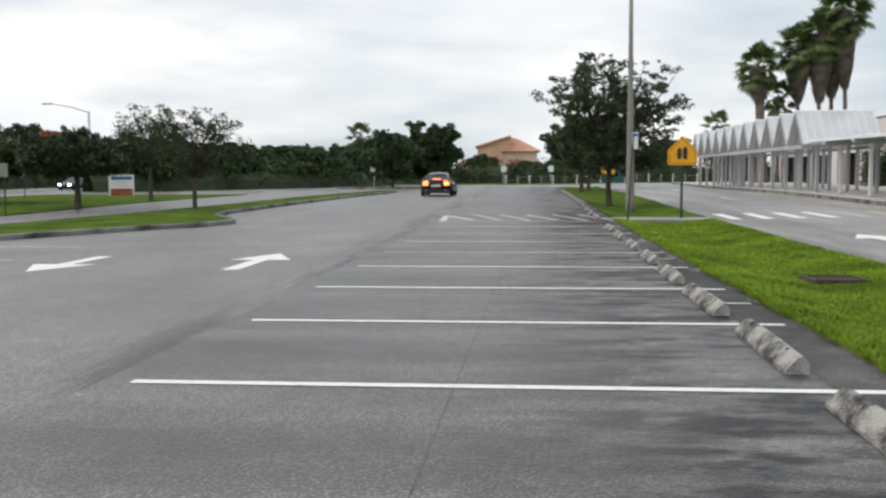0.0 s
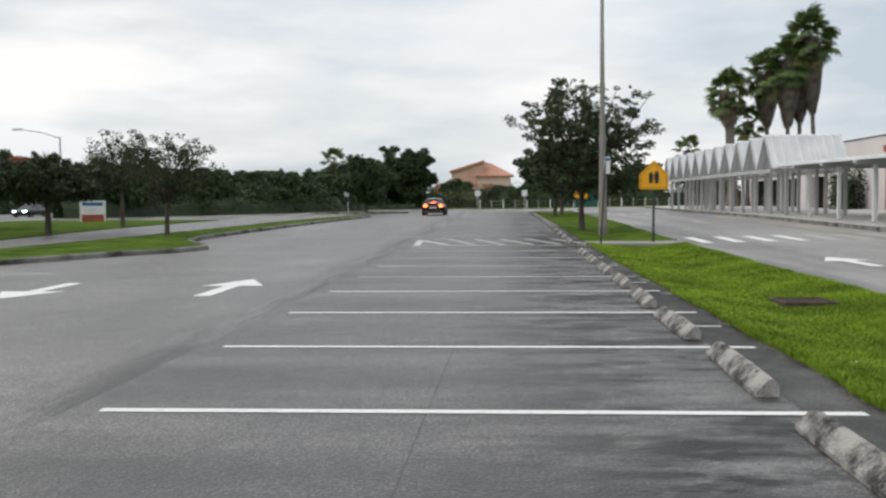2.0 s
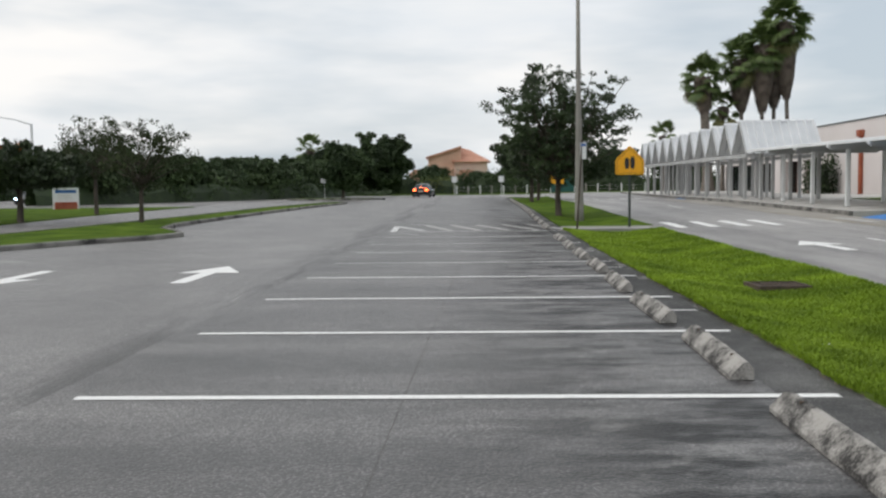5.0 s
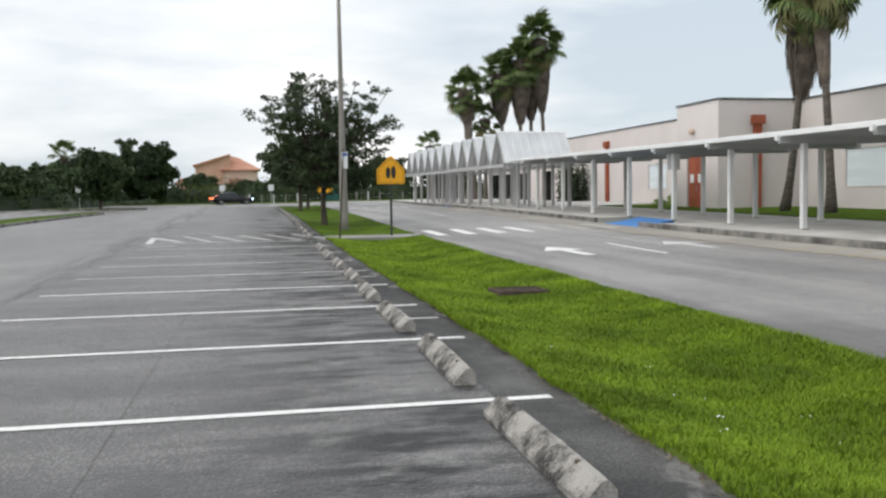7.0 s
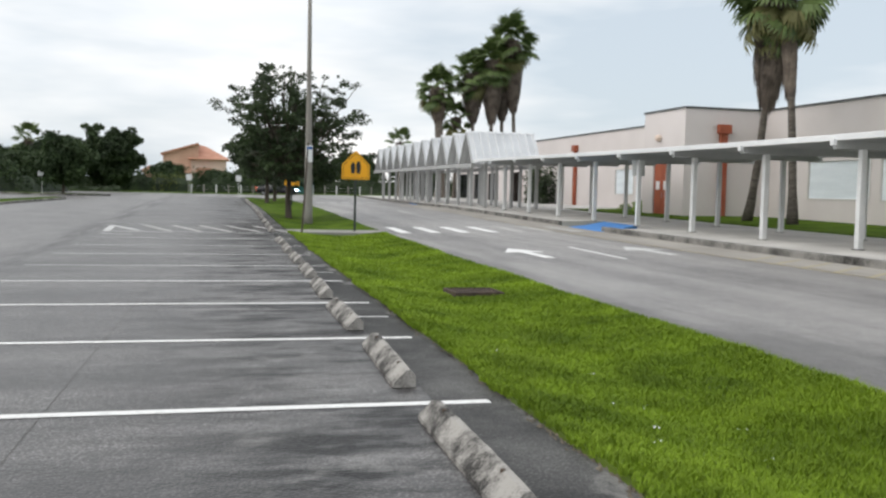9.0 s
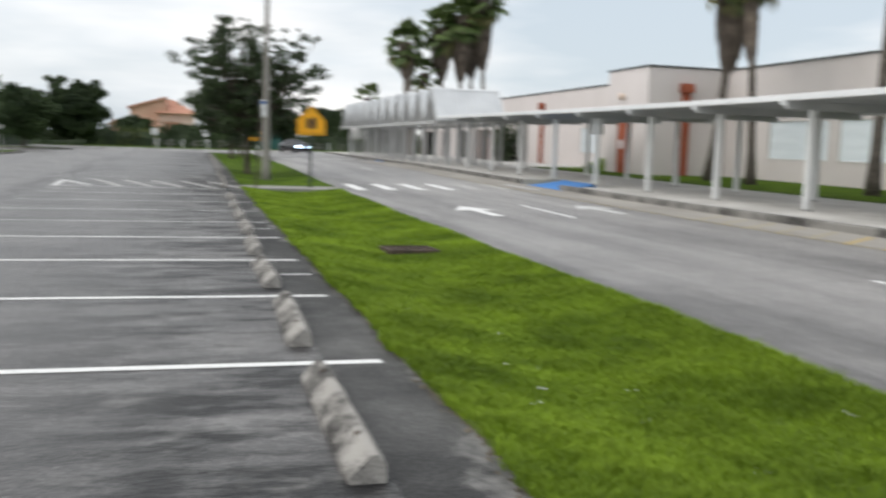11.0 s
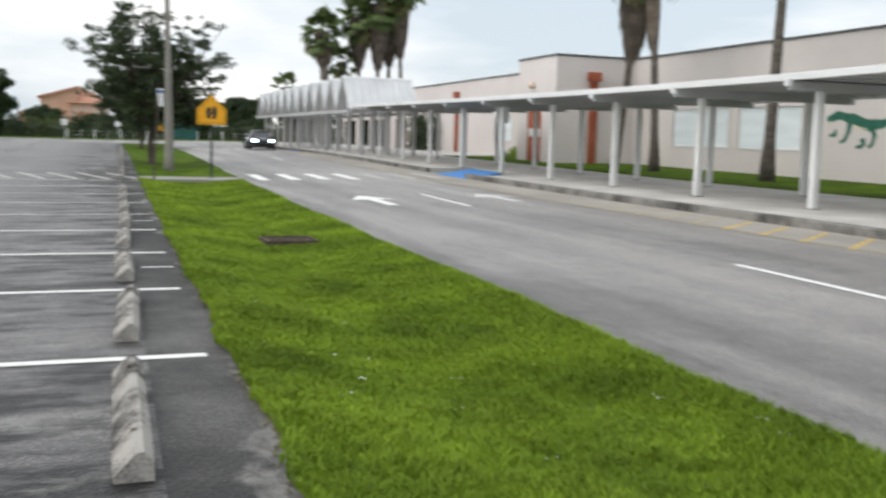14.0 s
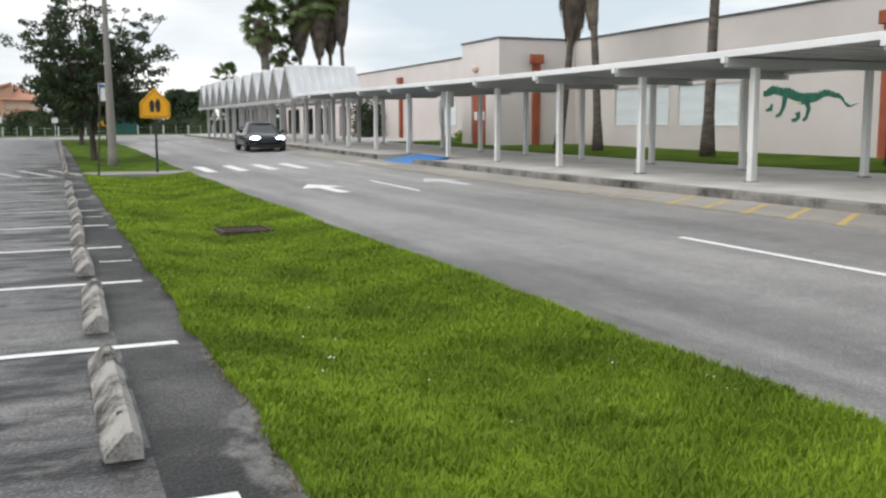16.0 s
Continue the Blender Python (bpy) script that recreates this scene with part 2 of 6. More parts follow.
M["paint_yellow_old"] = worn_paint("faded_yellow_paint", (0.50, 0.40, 0.18), (0.30, 0.28, 0.235), 0.56)
M["paint_blue"] = worn_paint("blue_ramp_paint", (0.07, 0.25, 0.62), (0.18, 0.3, 0.48), 0.36)
M["concrete"] = surface("concrete_walk", (0.40, 0.39, 0.37), (0.60, 0.585, 0.56), 0.8, 0.85, 45, 0.2)
M["path"] = surface("old_path_concrete", (0.2, 0.2, 0.18), (0.33, 0.32, 0.3), 0.8, 0.85, 45, 0.2)
M["gutter"] = surface("sandy_gutter", (0.26, 0.243, 0.22), (0.39, 0.367, 0.333), 0.9, 0.85, 40, 0.2, stretch=(1, 0.3, 1))
# Stained concrete, its colour also lowered to carry the kerb's shadow line.
M["kerb"] = surface("kerb_concrete", (0.03, 0.029, 0.027), (0.24, 0.232, 0.215), 1.6, 0.9, 30, 0.4, spread=(0.32, 0.6))
M["stop"] = surface("stop_concrete", (0.035, 0.033, 0.031), (0.36, 0.345, 0.322), 4.5, 0.9, 60, 0.8, spread=(0.37, 0.6), dist=0.02)
M["soil"] = surface("turf_ground", (0.055, 0.09, 0.008), (0.12, 0.18, 0.016), 0.9, 0.95, 38, 0.6, dist=0.03)
M["lawn"] = surface("far_lawn", (0.03, 0.062, 0.006), (0.095, 0.15, 0.014), 0.8, 0.95, 22, 0.8, dist=0.05, spec=0.05)
M["blade"] = thin_leaf(surface("grass_blade", (0.092, 0.152, 0.011), (0.235, 0.345, 0.027), 0.9, 0.65, 5, 0, random_tint=0.38, spec=0.2), 0.22)
M["dirt"] = surface("bare_dirt", (0.035, 0.028, 0.02), (0.2, 0.175, 0.135), 3.0, 0.95, 40, 0.6)
M["leaf"] = surface("oak_leaf", (0.014, 0.027, 0.009), (0.042, 0.07, 0.02), 0.8, 0.55, 7, 0, random_tint=0.35)
M["leaf_grey"] = surface("tree_leaf_grey", (0.024, 0.036, 0.015), (0.056, 0.074, 0.03), 0.8, 0.7, 7, 0, random_tint=0.35, spec=0.15)
M["leaf_dark"] = surface("far_leaf", (0.018, 0.036, 0.012), (0.055, 0.09, 0.026), 0.25, 0.7, 3, 0, random_tint=0.4)
M["leaf_lime"] = surface("shrub_leaf", (0.05, 0.075, 0.012), (0.12, 0.14, 0.025), 0.5, 0.7, 3, 0, random_tint=0.3)
M["leaf_red"] = surface("flower_red", (0.28, 0.05, 0.012), (0.45, 0.13, 0.02), 0.8, 0.6, 7, 0, random_tint=0.3)
M["bark"] = surface("bark", (0.035, 0.028, 0.022), (0.12, 0.10, 0.08), 3.0, 0.95, 22, 0.8, stretch=(1, 1, 0.3), dist=0.03)
M["palm_bark"] = surface("palm_bark", (0.09, 0.075, 0.06), (0.23, 0.2, 0.17), 2.5, 0.95, 14, 0.8, stretch=(1, 1, 5), dist=0.03)
M["palm_bark_dark"] = surface("dark_palm_bark", (0.05, 0.042, 0.036), (0.15, 0.13, 0.11), 2.5, 0.95, 14, 0.8, stretch=(1, 1, 5), dist=0.03)
M["palm_leaf"] = thin_leaf(surface("palm_leaf", (0.06, 0.105, 0.03), (0.14, 0.19, 0.06), 0.8, 0.5, 6, 0, random_tint=0.4), 0.2)
M["palm_yellow"] = thin_leaf(surface("palm_leaf_yellow", (0.13, 0.14, 0.05), (0.27, 0.25, 0.11), 0.8, 0.6, 6, 0, random_tint=0.3), 0.35)
M["palm_dead"] = surface("palm_skirt", (0.075, 0.058, 0.047), (0.2, 0.162, 0.13), 1.5, 0.9, 9, 0, random_tint=0.35)
M["wall"] = surface("painted_stucco", (0.585, 0.54, 0.525), (0.66, 0.613, 0.598), 0.35, 0.9, 26, 0.25)
M["cap"] = surface("dark_metal_coping", (0.05, 0.055, 0.055), (0.09, 0.095, 0.095), 2.0, 0.5, 20, 0.05)
M["metal_white"] = surface("white_coated_metal", (0.70, 0.715, 0.73), (0.82, 0.83, 0.84), 0.5, 0.45, 18, 0.04)
# Darker copy of the white metal: shade beneath the canopy put into colour.
M["metal_shaded"] = surface("white_metal_shaded", (0.36, 0.37, 0.375), (0.47, 0.48, 0.485), 0.6, 0.55, 18, 0.05)
M["post"] = surface("post_metal", (0.60, 0.61, 0.61), (0.74, 0.75, 0.75), 0.7, 0.5, 18, 0.04)
# Darker copy of the post metal, with the folded canopy's shade painted in.
M["post_shaded"] = surface("shaded_post_metal", (0.36, 0.365, 0.365), (0.48, 0.485, 0.485), 0.7, 0.55, 18, 0.04)
M["gable"] = surface("ribbed_silver_roof", (0.56, 0.575, 0.59), (0.70, 0.715, 0.73), 0.6, 0.4, 18, 0.05, metal=0.2)
M["red"] = surface("red_oxide_paint", (0.25, 0.06, 0.028), (0.36, 0.10, 0.05), 1.5, 0.7, 20, 0.1)
M["blind"] = surface("window_shutter", (0.68, 0.74, 0.78), (0.80, 0.86, 0.90), 0.4, 0.4, 12, 0.03, stretch=(1, 1, 8))
M["frame"] = surface("window_frame", (0.50, 0.475, 0.455), (0.6, 0.57, 0.545), 2.0, 0.6)
# Near-black: painted shade inside drain and entries, also the dark bay frames.
M["dark"] = surface("dark_shade_and_frame", (0.02, 0.019, 0.018), (0.05, 0.046, 0.042), 1.0, 0.8)
M["green"] = surface("mural_green", (0.013, 0.085, 0.058), (0.03, 0.15, 0.105), 5.0, 0.8, 20, 0.1)
M["cream"] = surface("mural_cream", (0.55, 0.52, 0.36), (0.66, 0.62, 0.46), 5.0, 0.8, 20, 0.1)
M["sign"] = surface("amber_sign", (0.78, 0.36, 0.006), (0.86, 0.42, 0.012), 1.5, 0.45, 20, 0.0)
M["black"] = surface("black_enamel", (0.012, 0.012, 0.012), (0.03, 0.03, 0.03), 2.0, 0.5, 20, 0.0)
M["steel_green"] = surface("dark_green_post", (0.02, 0.03, 0.026), (0.045, 0.055, 0.048), 3.0, 0.6, 20, 0.1)
M["pole"] = surface("concrete_pole", (0.19, 0.18, 0.16), (0.31, 0.295, 0.27), 1.2, 0.85, 30, 0.3, stretch=(1, 1, 0.2))
M["white"] = surface("white_enamel", (0.70, 0.71, 0.72), (0.80, 0.81, 0.82), 1.0, 0.4, 20, 0.0)
M["brick"] = surface("red_brick", (0.28, 0.07, 0.045), (0.42, 0.13, 0.08), 3.0, 0.85, 20, 0.2)
M["blue"] = surface("blue_panel", (0.03, 0.10, 0.32), (0.06, 0.17, 0.42), 2.0, 0.5)
# Terracotta paled and greyed: distance haze is mixed into the tile colour.
M["roof_tile"] = surface("hazy_terracotta_tile", (0.46, 0.22, 0.15), (0.58, 0.32, 0.23), 0.6, 0.85, 4, 0.2)
M["house"] = surface("salmon_stucco", (0.56, 0.33, 0.24), (0.66, 0.42, 0.32), 0.3, 0.9, 4, 0.1)
M["house_pale"] = surface("pale_stucco", (0.58, 0.46, 0.38), (0.68, 0.56, 0.47), 0.3, 0.9, 4, 0.1)
M["iron"] = surface("rusty_iron", (0.035, 0.026, 0.02), (0.10, 0.07, 0.05), 6.0, 0.8, 40, 0.3)
M["teal"] = surface("teal_panel", (0.012, 0.07, 0.062), (0.025, 0.11, 0.095), 1.0, 0.6)


def car_paint():
    m, n, l, p = node_mat("black_car_paint")
    p.inputs["Base Color"].default_value = (0.004, 0.0045, 0.006, 1)
    p.inputs["Roughness"].default_value = 0.25
    p.inputs["Specular IOR Level"].default_value = 0.3
    p.inputs["Coat Weight"].default_value, p.inputs["Coat Roughness"].default_value = 0.35, 0.05
    return m


def dark_glass():
    m, n, l, p = node_mat("tinted_glass")
    p.inputs["Base Color"].default_value = (0.012, 0.014, 0.016, 1)
    p.inputs["Roughness"].default_value = 0.08
    p.inputs["Specular IOR Level"].default_value = 0.7
    return m


M["car"], M["glass"] = car_paint(), dark_glass()
M["tyre"] = surface("tyre_rubber", (0.012, 0.012, 0.012), (0.025, 0.025, 0.025), 6.0, 0.85)
M["rim"] = surface("alloy_rim", (0.25, 0.25, 0.26), (0.42, 0.42, 0.43), 4.0, 0.35, 30, 0, metal=0.8)
M["headlight"] = glow("headlight_beam", (0.55, 0.76, 1.0), 14.0)
M["brake"] = glow("brake_light", (1.0, 0.13, 0.03), 8.0)


# ---- mesh helpers ----
def sm(s):
    s = min(1.0, max(0.0, s))
    return s * s * (3 - 2 * s)


def gz(x, y):
    """Height of the paved ground: level near the camera, a slight rise ahead and towards the building."""
    return 0.28 * sm((y - 18) / 40) + 0.13 * sm((y - 65) / 40) + 0.02 * max(0.0, min(x, 13.3) - 6)


def part(name, bm, material, parent=None, label="", smooth=False):
    me = bpy.data.meshes.new(name)
    bmesh.ops.recalc_face_normals(bm, faces=bm.faces)
    bm.to_mesh(me)
    bm.free()
    for mt in (material if isinstance(material, (list, tuple)) else (material,)):
        me.materials.append(mt)
    if smooth:
        for f in me.polygons:
            f.use_smooth = True
    ob = new(name, me)
    if parent:
        ob.parent = parent
    if label:
        tagged(ob, label)
    return ob


def thing(name, label, category, m=None, group="", kind=""):
    ob = new(name)
    ob.empty_display_size = 0.2
    if m is not None:
        ob.matrix_basis = m
    return tagged(ob, label, category, group, kind)


def box(bm, x0, x1, y0, y1, z0, z1, mi=0):
    v = [bm.verts.new((x, y, z)) for z in (z0, z1) for y in (y0, y1) for x in (x0, x1)]
    for f in ((0, 1, 3, 2), (4, 6, 7, 5), (0, 4, 5, 1), (2, 3, 7, 6), (0, 2, 6, 4), (1, 5, 7, 3)):
        bm.faces.new([v[i] for i in f]).material_index = mi
    return v


def bevelled(bm, width=0.01, segments=1):
    bmesh.ops.bevel(bm, geom=[e for e in bm.edges], offset=width, segments=segments, affect="EDGES", clamp_overlap=True)


def tube(bm, pts, radii, n=8, cap=True, mi=0):
    """A tube along pts with a radius at each."""
    rings = []
    pts = [Vector(p) for p in pts]
    for i, p in enumerate(pts):
        d = (pts[min(i + 1, len(pts) - 1)] - pts[max(i - 1, 0)]).normalized()
        a = d.cross(Vector((0.0, 1.0, 0.0) if abs(d.y) < 0.9 else (1.0, 0.0, 0.0))).normalized()
        b = d.cross(a)
        rings.append([bm.verts.new(p + (a * math.cos(k * 2 * math.pi / n) + b * math.sin(k * 2 * math.pi / n)) * radii[i]) for k in range(n)])
    for r0, r1 in zip(rings, rings[1:]):
        for k in range(n):
            bm.faces.new((r0[k], r0[(k + 1) % n], r1[(k + 1) % n], r1[k])).material_index = mi
    if cap:
        bm.faces.new(rings[0][::-1]).material_index = mi
        bm.faces.new(rings[-1]).material_index = mi


def extruded(bm, outline, axis, a, b, mi=0):
    """A closed outline of (u, v) pushed from a to b along an axis; u, v are the other two axes in order."""
    def put(u, v, w):
        return {"x": (w, u, v), "y": (u, w, v), "z": (u, v, w)}[axis]
    r0 = [bm.verts.new(put(u, v, a)) for u, v in outline]
    r1 = [bm.verts.new(put(u, v, b)) for u, v in outline]
    k = len(outline)
    bm.faces.new(r0).material_index = mi
    bm.faces.new(r1[::-1]).material_index = mi
    for i in range(k):
        bm.faces.new((r0[i], r1[i], r1[(i + 1) % k], r0[(i + 1) % k])).material_index = mi


def sheet(name, left, right, ys, nx, material, dz=0.0, height=None, skirt=0.3, label="", category="", kind="structure"):
    """A ground surface between left(y) and right(y), following the ground, with sides that go down."""
    bm = bmesh.new()
    f = height or gz
    rows = []
    for y in ys:
        a, b = left(y), right(y)
        rows.append([bm.verts.new((a + (b - a) * i / nx, y, f(a + (b - a) * i / nx, y) + dz)) for i in range(nx + 1)])
    for r0, r1 in zip(rows, rows[1:]):
        for i in range(nx):
            bm.faces.new((r0[i], r0[i + 1], r1[i + 1], r1[i]))
    if skirt:
        edge = [r[0] for r in rows] + rows[-1][1:] + [r[-1] for r in rows[-2::-1]] + rows[0][-2:0:-1]
        low = [bm.verts.new(v.co - Vector((0, 0, skirt))) for v in edge]
        for i in range(len(edge)):
            j = (i + 1) % len(edge)
            bm.faces.new((edge[i], low[i], low[j], edge[j]))
    ob = part(name, bm, material)
    return tagged(ob, label, category, "", kind)


def steps(a, b, d):
    n = max(1, round((b - a) / d))
    return [a + (b - a) * i / n for i in range(n + 1)]


def flat_mark(name, polys, material, dz=0.006, label="", category="road marking", group="", cut=1.5):
    """Painted marks: each poly is a convex outline of (x, y), split along its length to follow the ground."""
    bm = bmesh.new()
    for poly in polys:
        f = bm.faces.new([bm.verts.new((x, y, 0)) for x, y in poly])
    for v in bm.verts:
        v.co.z = gz(v.co.x, v.co.y) + dz
    ob = part(name, bm, material)
    return tagged(ob, label, category, group, "structure")


def bar(x0, y0, x1, y1, w):
    d = Vector((x1 - x0, y1 - y0)).normalized()
    nx, ny = -d.y * w / 2, d.x * w / 2
    return [(x0 + nx, y0 + ny), (x0 - nx, y0 - ny), (x1 - nx, y1 - ny), (x1 + nx, y1 + ny)]


# ---- ground, lot, lane, walks ----
DRIFT = 0.012


def lot_edge(y):
    return 3.14 + DRIFT * (y - 5) + 0.014 * math.sin(y * 1.7) + 0.010 * math.sin(y * 4.3)


def lane_left(y):
    return 5.70 + 0.022 * max(y, 0) + 0.04 * math.sin(y * 0.9)


def kerb_x(y):
    return 13.22 + 0.02 * (y - 10) + 0.012 * max(0.0, y - 40)


def walk_z(x, y):
    """The walk beside the lane: a kerb's height above it, rising towards the building."""
    return gz(13.3, y) + 0.15 + 0.008 * max(0.0, x - 13.3)


bm = bmesh.new()
xs = [-900, -500, -250, -140, -90, -60] + [-40 + 4 * i for i in range(21)] + [60, 90, 140, 250, 500, 900]
ys = [-200, -90, -40, -20] + [-10 + 4 * i for i in range(34)] + [140, 170, 220, 320, 520, 900, 1500]
grid = [[bm.verts.new((x, y, gz(x, y) - 0.12)) for x in xs] for y in ys]
for r0, r1 in zip(grid, grid[1:]):
    for i in range(len(xs) - 1):
        bm.faces.new((r0[i], r0[i + 1], r1[i + 1], r1[i]))
tagged(part("ground", bm, M["lawn"]), "grassy ground that reaches to the horizon", "ground", "", "structure")


def lot_left(y):
    return -17.1 + 0.5 * sm((y - 40) / 14) + 4.0 * sm((y - 55) / 25)


sheet("parking_lot", lambda y: -2.25 + DRIFT * (y - 6), lambda y: 2.62 + DRIFT * (y - 6), steps(-14, 88, 3), 3, M["lot"], label="weathered grey asphalt parking bays with dark stains", category="parking lot")
sheet("lot_aisle", lot_left, lambda y: -2.25 + DRIFT * (y - 6), steps(-14, 88, 3), 6, M["aisle"], label="pale worn asphalt aisle of the parking lot", category="road")
sheet("lot_edge_strip", lambda y: 2.62 + DRIFT * (y - 6), lot_edge, steps(-14, 88, 0.5), 1, M["edge"], label="dark asphalt strip behind the wheel stops", category="pavement")
sheet("cross_drive", lambda y: -12.6, lambda y: 30, steps(88, 112, 6), 20, M["lane"], label="pale asphalt drive across the far end of the lot", category="road")
sheet("lane", lane_left, kerb_x, steps(-14, 88, 3), 4, M["lane"], label="pale grey asphalt two-lane drop-off drive", category="road")

sheet("gutter", lambda y: 11.86 + DRIFT * y, kerb_x, steps(-14, 60, 3), 2, M["gutter"], dz=0.003, skirt=0, label="sandy pale strip of asphalt along the kerb", category="gutter")


def median_z(x, y):
    a, b = lot_edge(y), lane_left(y)
    s = min(1.0, max(0.0, (x - a) / (b - a)))
    return gz(x, y) + 0.035 - 0.13 * math.sin(math.pi * s) ** 1.3 + 0.006 * math.sin(x * 5.1 + y * 1.3) * math.sin(y * 2.3)


sheet("grass_median", lot_edge, lane_left, steps(-14, 28.9, 0.4), 8, M["soil"], height=median_z, label="green lawn strip between lot and drive", category="lawn")
sheet("grass_island_far", lot_edge, lane_left, steps(30.5, 88, 1.5), 5, M["lawn"], height=median_z, label="green lawn island with trees between lot and drive", category="lawn")
sheet("crossing_path", lambda y: lot_edge(y) - 0.02, lambda y: lane_left(y) + 0.02, steps(28.9, 30.5, 0.8), 3, M["path"], dz=0.015, label="narrow concrete path across the lawn strip", category="path")
sheet("lawn_beyond", lambda y: -30, lambda y: 60, steps(112, 126, 7), 10, M["lawn"], dz=0.05, label="grass verge beyond the cross drive", category="lawn")

# bare dirt where the lawn meets the asphalt
bm = bmesh.new()
random.seed(5)
for i in range(1100):
    y = 1.5 + 25.5 * random.random() ** 1.7
    x = lot_edge(y) + random.gauss(0.0, 0.03)
    r = random.uniform(0.006, 0.02)
    k = random.randint(5, 7)
    ring = [bm.verts.new((x + 0.6 * r * math.cos(a) * random.uniform(0.7, 1.2), y + 1.8 * r * math.sin(a), gz(x, y) + 0.004)) for a in [2 * math.pi * j / k for j in range(k)]]
    top = bm.verts.new((x, y, gz(x, y) + random.uniform(0.01, 0.022)))
    for j in range(k):
        bm.faces.new((ring[j], ring[(j + 1) % k], top))
tagged(part("dirt_crumbs", bm, M["dirt"]), "bare soil crumbs along the edge of the lawn", "soil", "", "stuff")

# walk, its kerb and the lawn in front of the building
WALK_Y = steps(-14, 96, 2)
RAMP0, RAMP1 = 28.4, 33.4
sheet("sidewalk", lambda y: kerb_x(y) + 0.16, lambda y: 19.6, [y for y in WALK_Y if y <= 28], 4, M["concrete"], height=walk_z, label="pale concrete walk under the canopy", category="sidewalk")
sheet("sidewalk_far", lambda y: kerb_x(y) + 0.16, lambda y: 19.6 + 5 * sm((y - 48) / 3), [33.4] + [y for y in WALK_Y if y >= 34], 4, M["concrete"], height=walk_z, label="pale concrete walk under the canopy", category="sidewalk")
sheet("sidewalk_ramp_side", lambda y: kerb_x(y) + 1.9, lambda y: 19.6, [28, 30, 32, 33.4], 4, M["concrete"], height=walk_z, label="pale concrete walk beside the blue ramp", category="sidewalk")
sheet("lawn_building", lambda y: 19.6, lambda y: 25.6 if y < 40 else 24.6, steps(-14, 48, 2), 3, M["lawn"], dz=0.03, height=walk_z, label="narrow lawn along the building", category="lawn")


def kerb_stone(y0, y1):
    bm = bmesh.new()
    prof = ((0, -0.1), (0, 0.13), (0.025, 0.155), (0.16, 0.155), (0.16, -0.1))
    r0 = [bm.verts.new((kerb_x(y0) + u, y0 + 0.006, gz(13.3, y0) + v)) for u, v in prof]
    r1 = [bm.verts.new((kerb_x(y1) + u, y1 - 0.006, gz(13.3, y1) + v)) for u, v in prof]
    bm.faces.new(r0)
    bm.faces.new(r1[::-1])
    for i in range(5):
        bm.faces.new((r0[i], r1[i], r1[(i + 1) % 5], r0[(i + 1) % 5]))
    return bm


kerb = thing("kerb", "stained concrete kerb along the drive, darkened for its shadow", "kerb", kind="structure")
yy = -14.0
while yy < 94:
    if not (28.0 <= yy < 33.4):
        part("kerb_stone", kerb_stone(yy, yy + 1.8), M["kerb"], kerb)
    yy += 1.8
part("kerb_stone", kerb_stone(33.4, 34.6), M["kerb"], kerb)
# blue kerb ramps
for y0, y1, d, sh in ((28.9, 31.9, 1.72, 1.2), (62.0, 64.5, 1.2, 0.0)):
    bm = bmesh.new()
    a = [bm.verts.new((kerb_x(y) + u, y + sh * max(0.0, u) / d, z)) for y in (y0, y1) for u, z in ((-0.12, gz(13.3, y) + 0.012), (0.6, gz(13.3, y) + 0.06), (d, walk_z(13.3 + d, y) + 0.012))]
    bm.faces.new((a[0], a[1], a[4], a[3]))
    bm.faces.new((a[1], a[2], a[5], a[4]))
    low = [bm.verts.new(v.co - Vector((0, 0, 0.2))) for v in a]
    for i, j in ((0, 1), (1, 2), (2, 5), (5, 4), (4, 3), (3, 0)):
        bm.faces.new((a[i], a[j], low[j], low[i]))
    tagged(part("kerb_ramp", bm, M["paint_blue"]), "blue painted kerb ramp at the walk", "ramp", "kerb ramps", "structure")

# left side: drive, islands, verge, public road
def island(name, outline, label):
    isl = thing(name, label, "traffic island", kind="structure")
    bm = bmesh.new()
    vs = [bm.verts.new((x, y, gz(x, y) + 0.11)) for x, y in outline]
    f = bm.faces.new(vs)
    bmesh.ops.triangulate(bm, faces=[f])
    part("turf", bm, M["lawn"], isl)
    n = len(outline)
    bm = bmesh.new()
    rings = []
    for i, (x, y) in enumerate(outline):
        p, q = Vector(outline[i - 1]), Vector(outline[(i + 1) % n])
        d = (q - p).normalized()
        nrm = Vector((d.y, -d.x))
        rings.append([bm.verts.new((x + nrm.x * u, y + nrm.y * u, gz(x, y) + v)) for u, v in ((0.14, -0.1), (0.14, 0.10), (0.11, 0.13), (-0.02, 0.13), (-0.02, -0.1))])
    for i in range(n):
        r0, r1 = rings[i], rings[(i + 1) % n]
        for k in range(5):
            bm.faces.new((r0[k], r1[k], r1[(k + 1) % 5], r0[(k + 1) % 5]))
    part("kerb_edge", bm, M["kerb"], isl)
    return isl


island("island_left", [(-7.75, 27.0), (-8.3, 28.3), (-9.3, 30.2), (-9.8, 33.0), (-9.65, 36.0), (-9.2, 43.0), (-8.5, 54.0), (-8.1, 61.0), (-8.2, 66.0), (-8.9, 67.0),
                       (-9.5, 64.0), (-10.5, 52.0), (-11.3, 40.0), (-12.1, 34.0), (-12.8, 28.5), (-13.3, 24.6), (-15.4, 18.6), (-18.4, 12.0), (-16.8, 9.0), (-12.8, 16.6), (-10.9, 20.4), (-10.3, 21.8), (-9.1, 24.2), (-8.1, 25.6)],
       "kerbed grass island between the lot and the left drive")
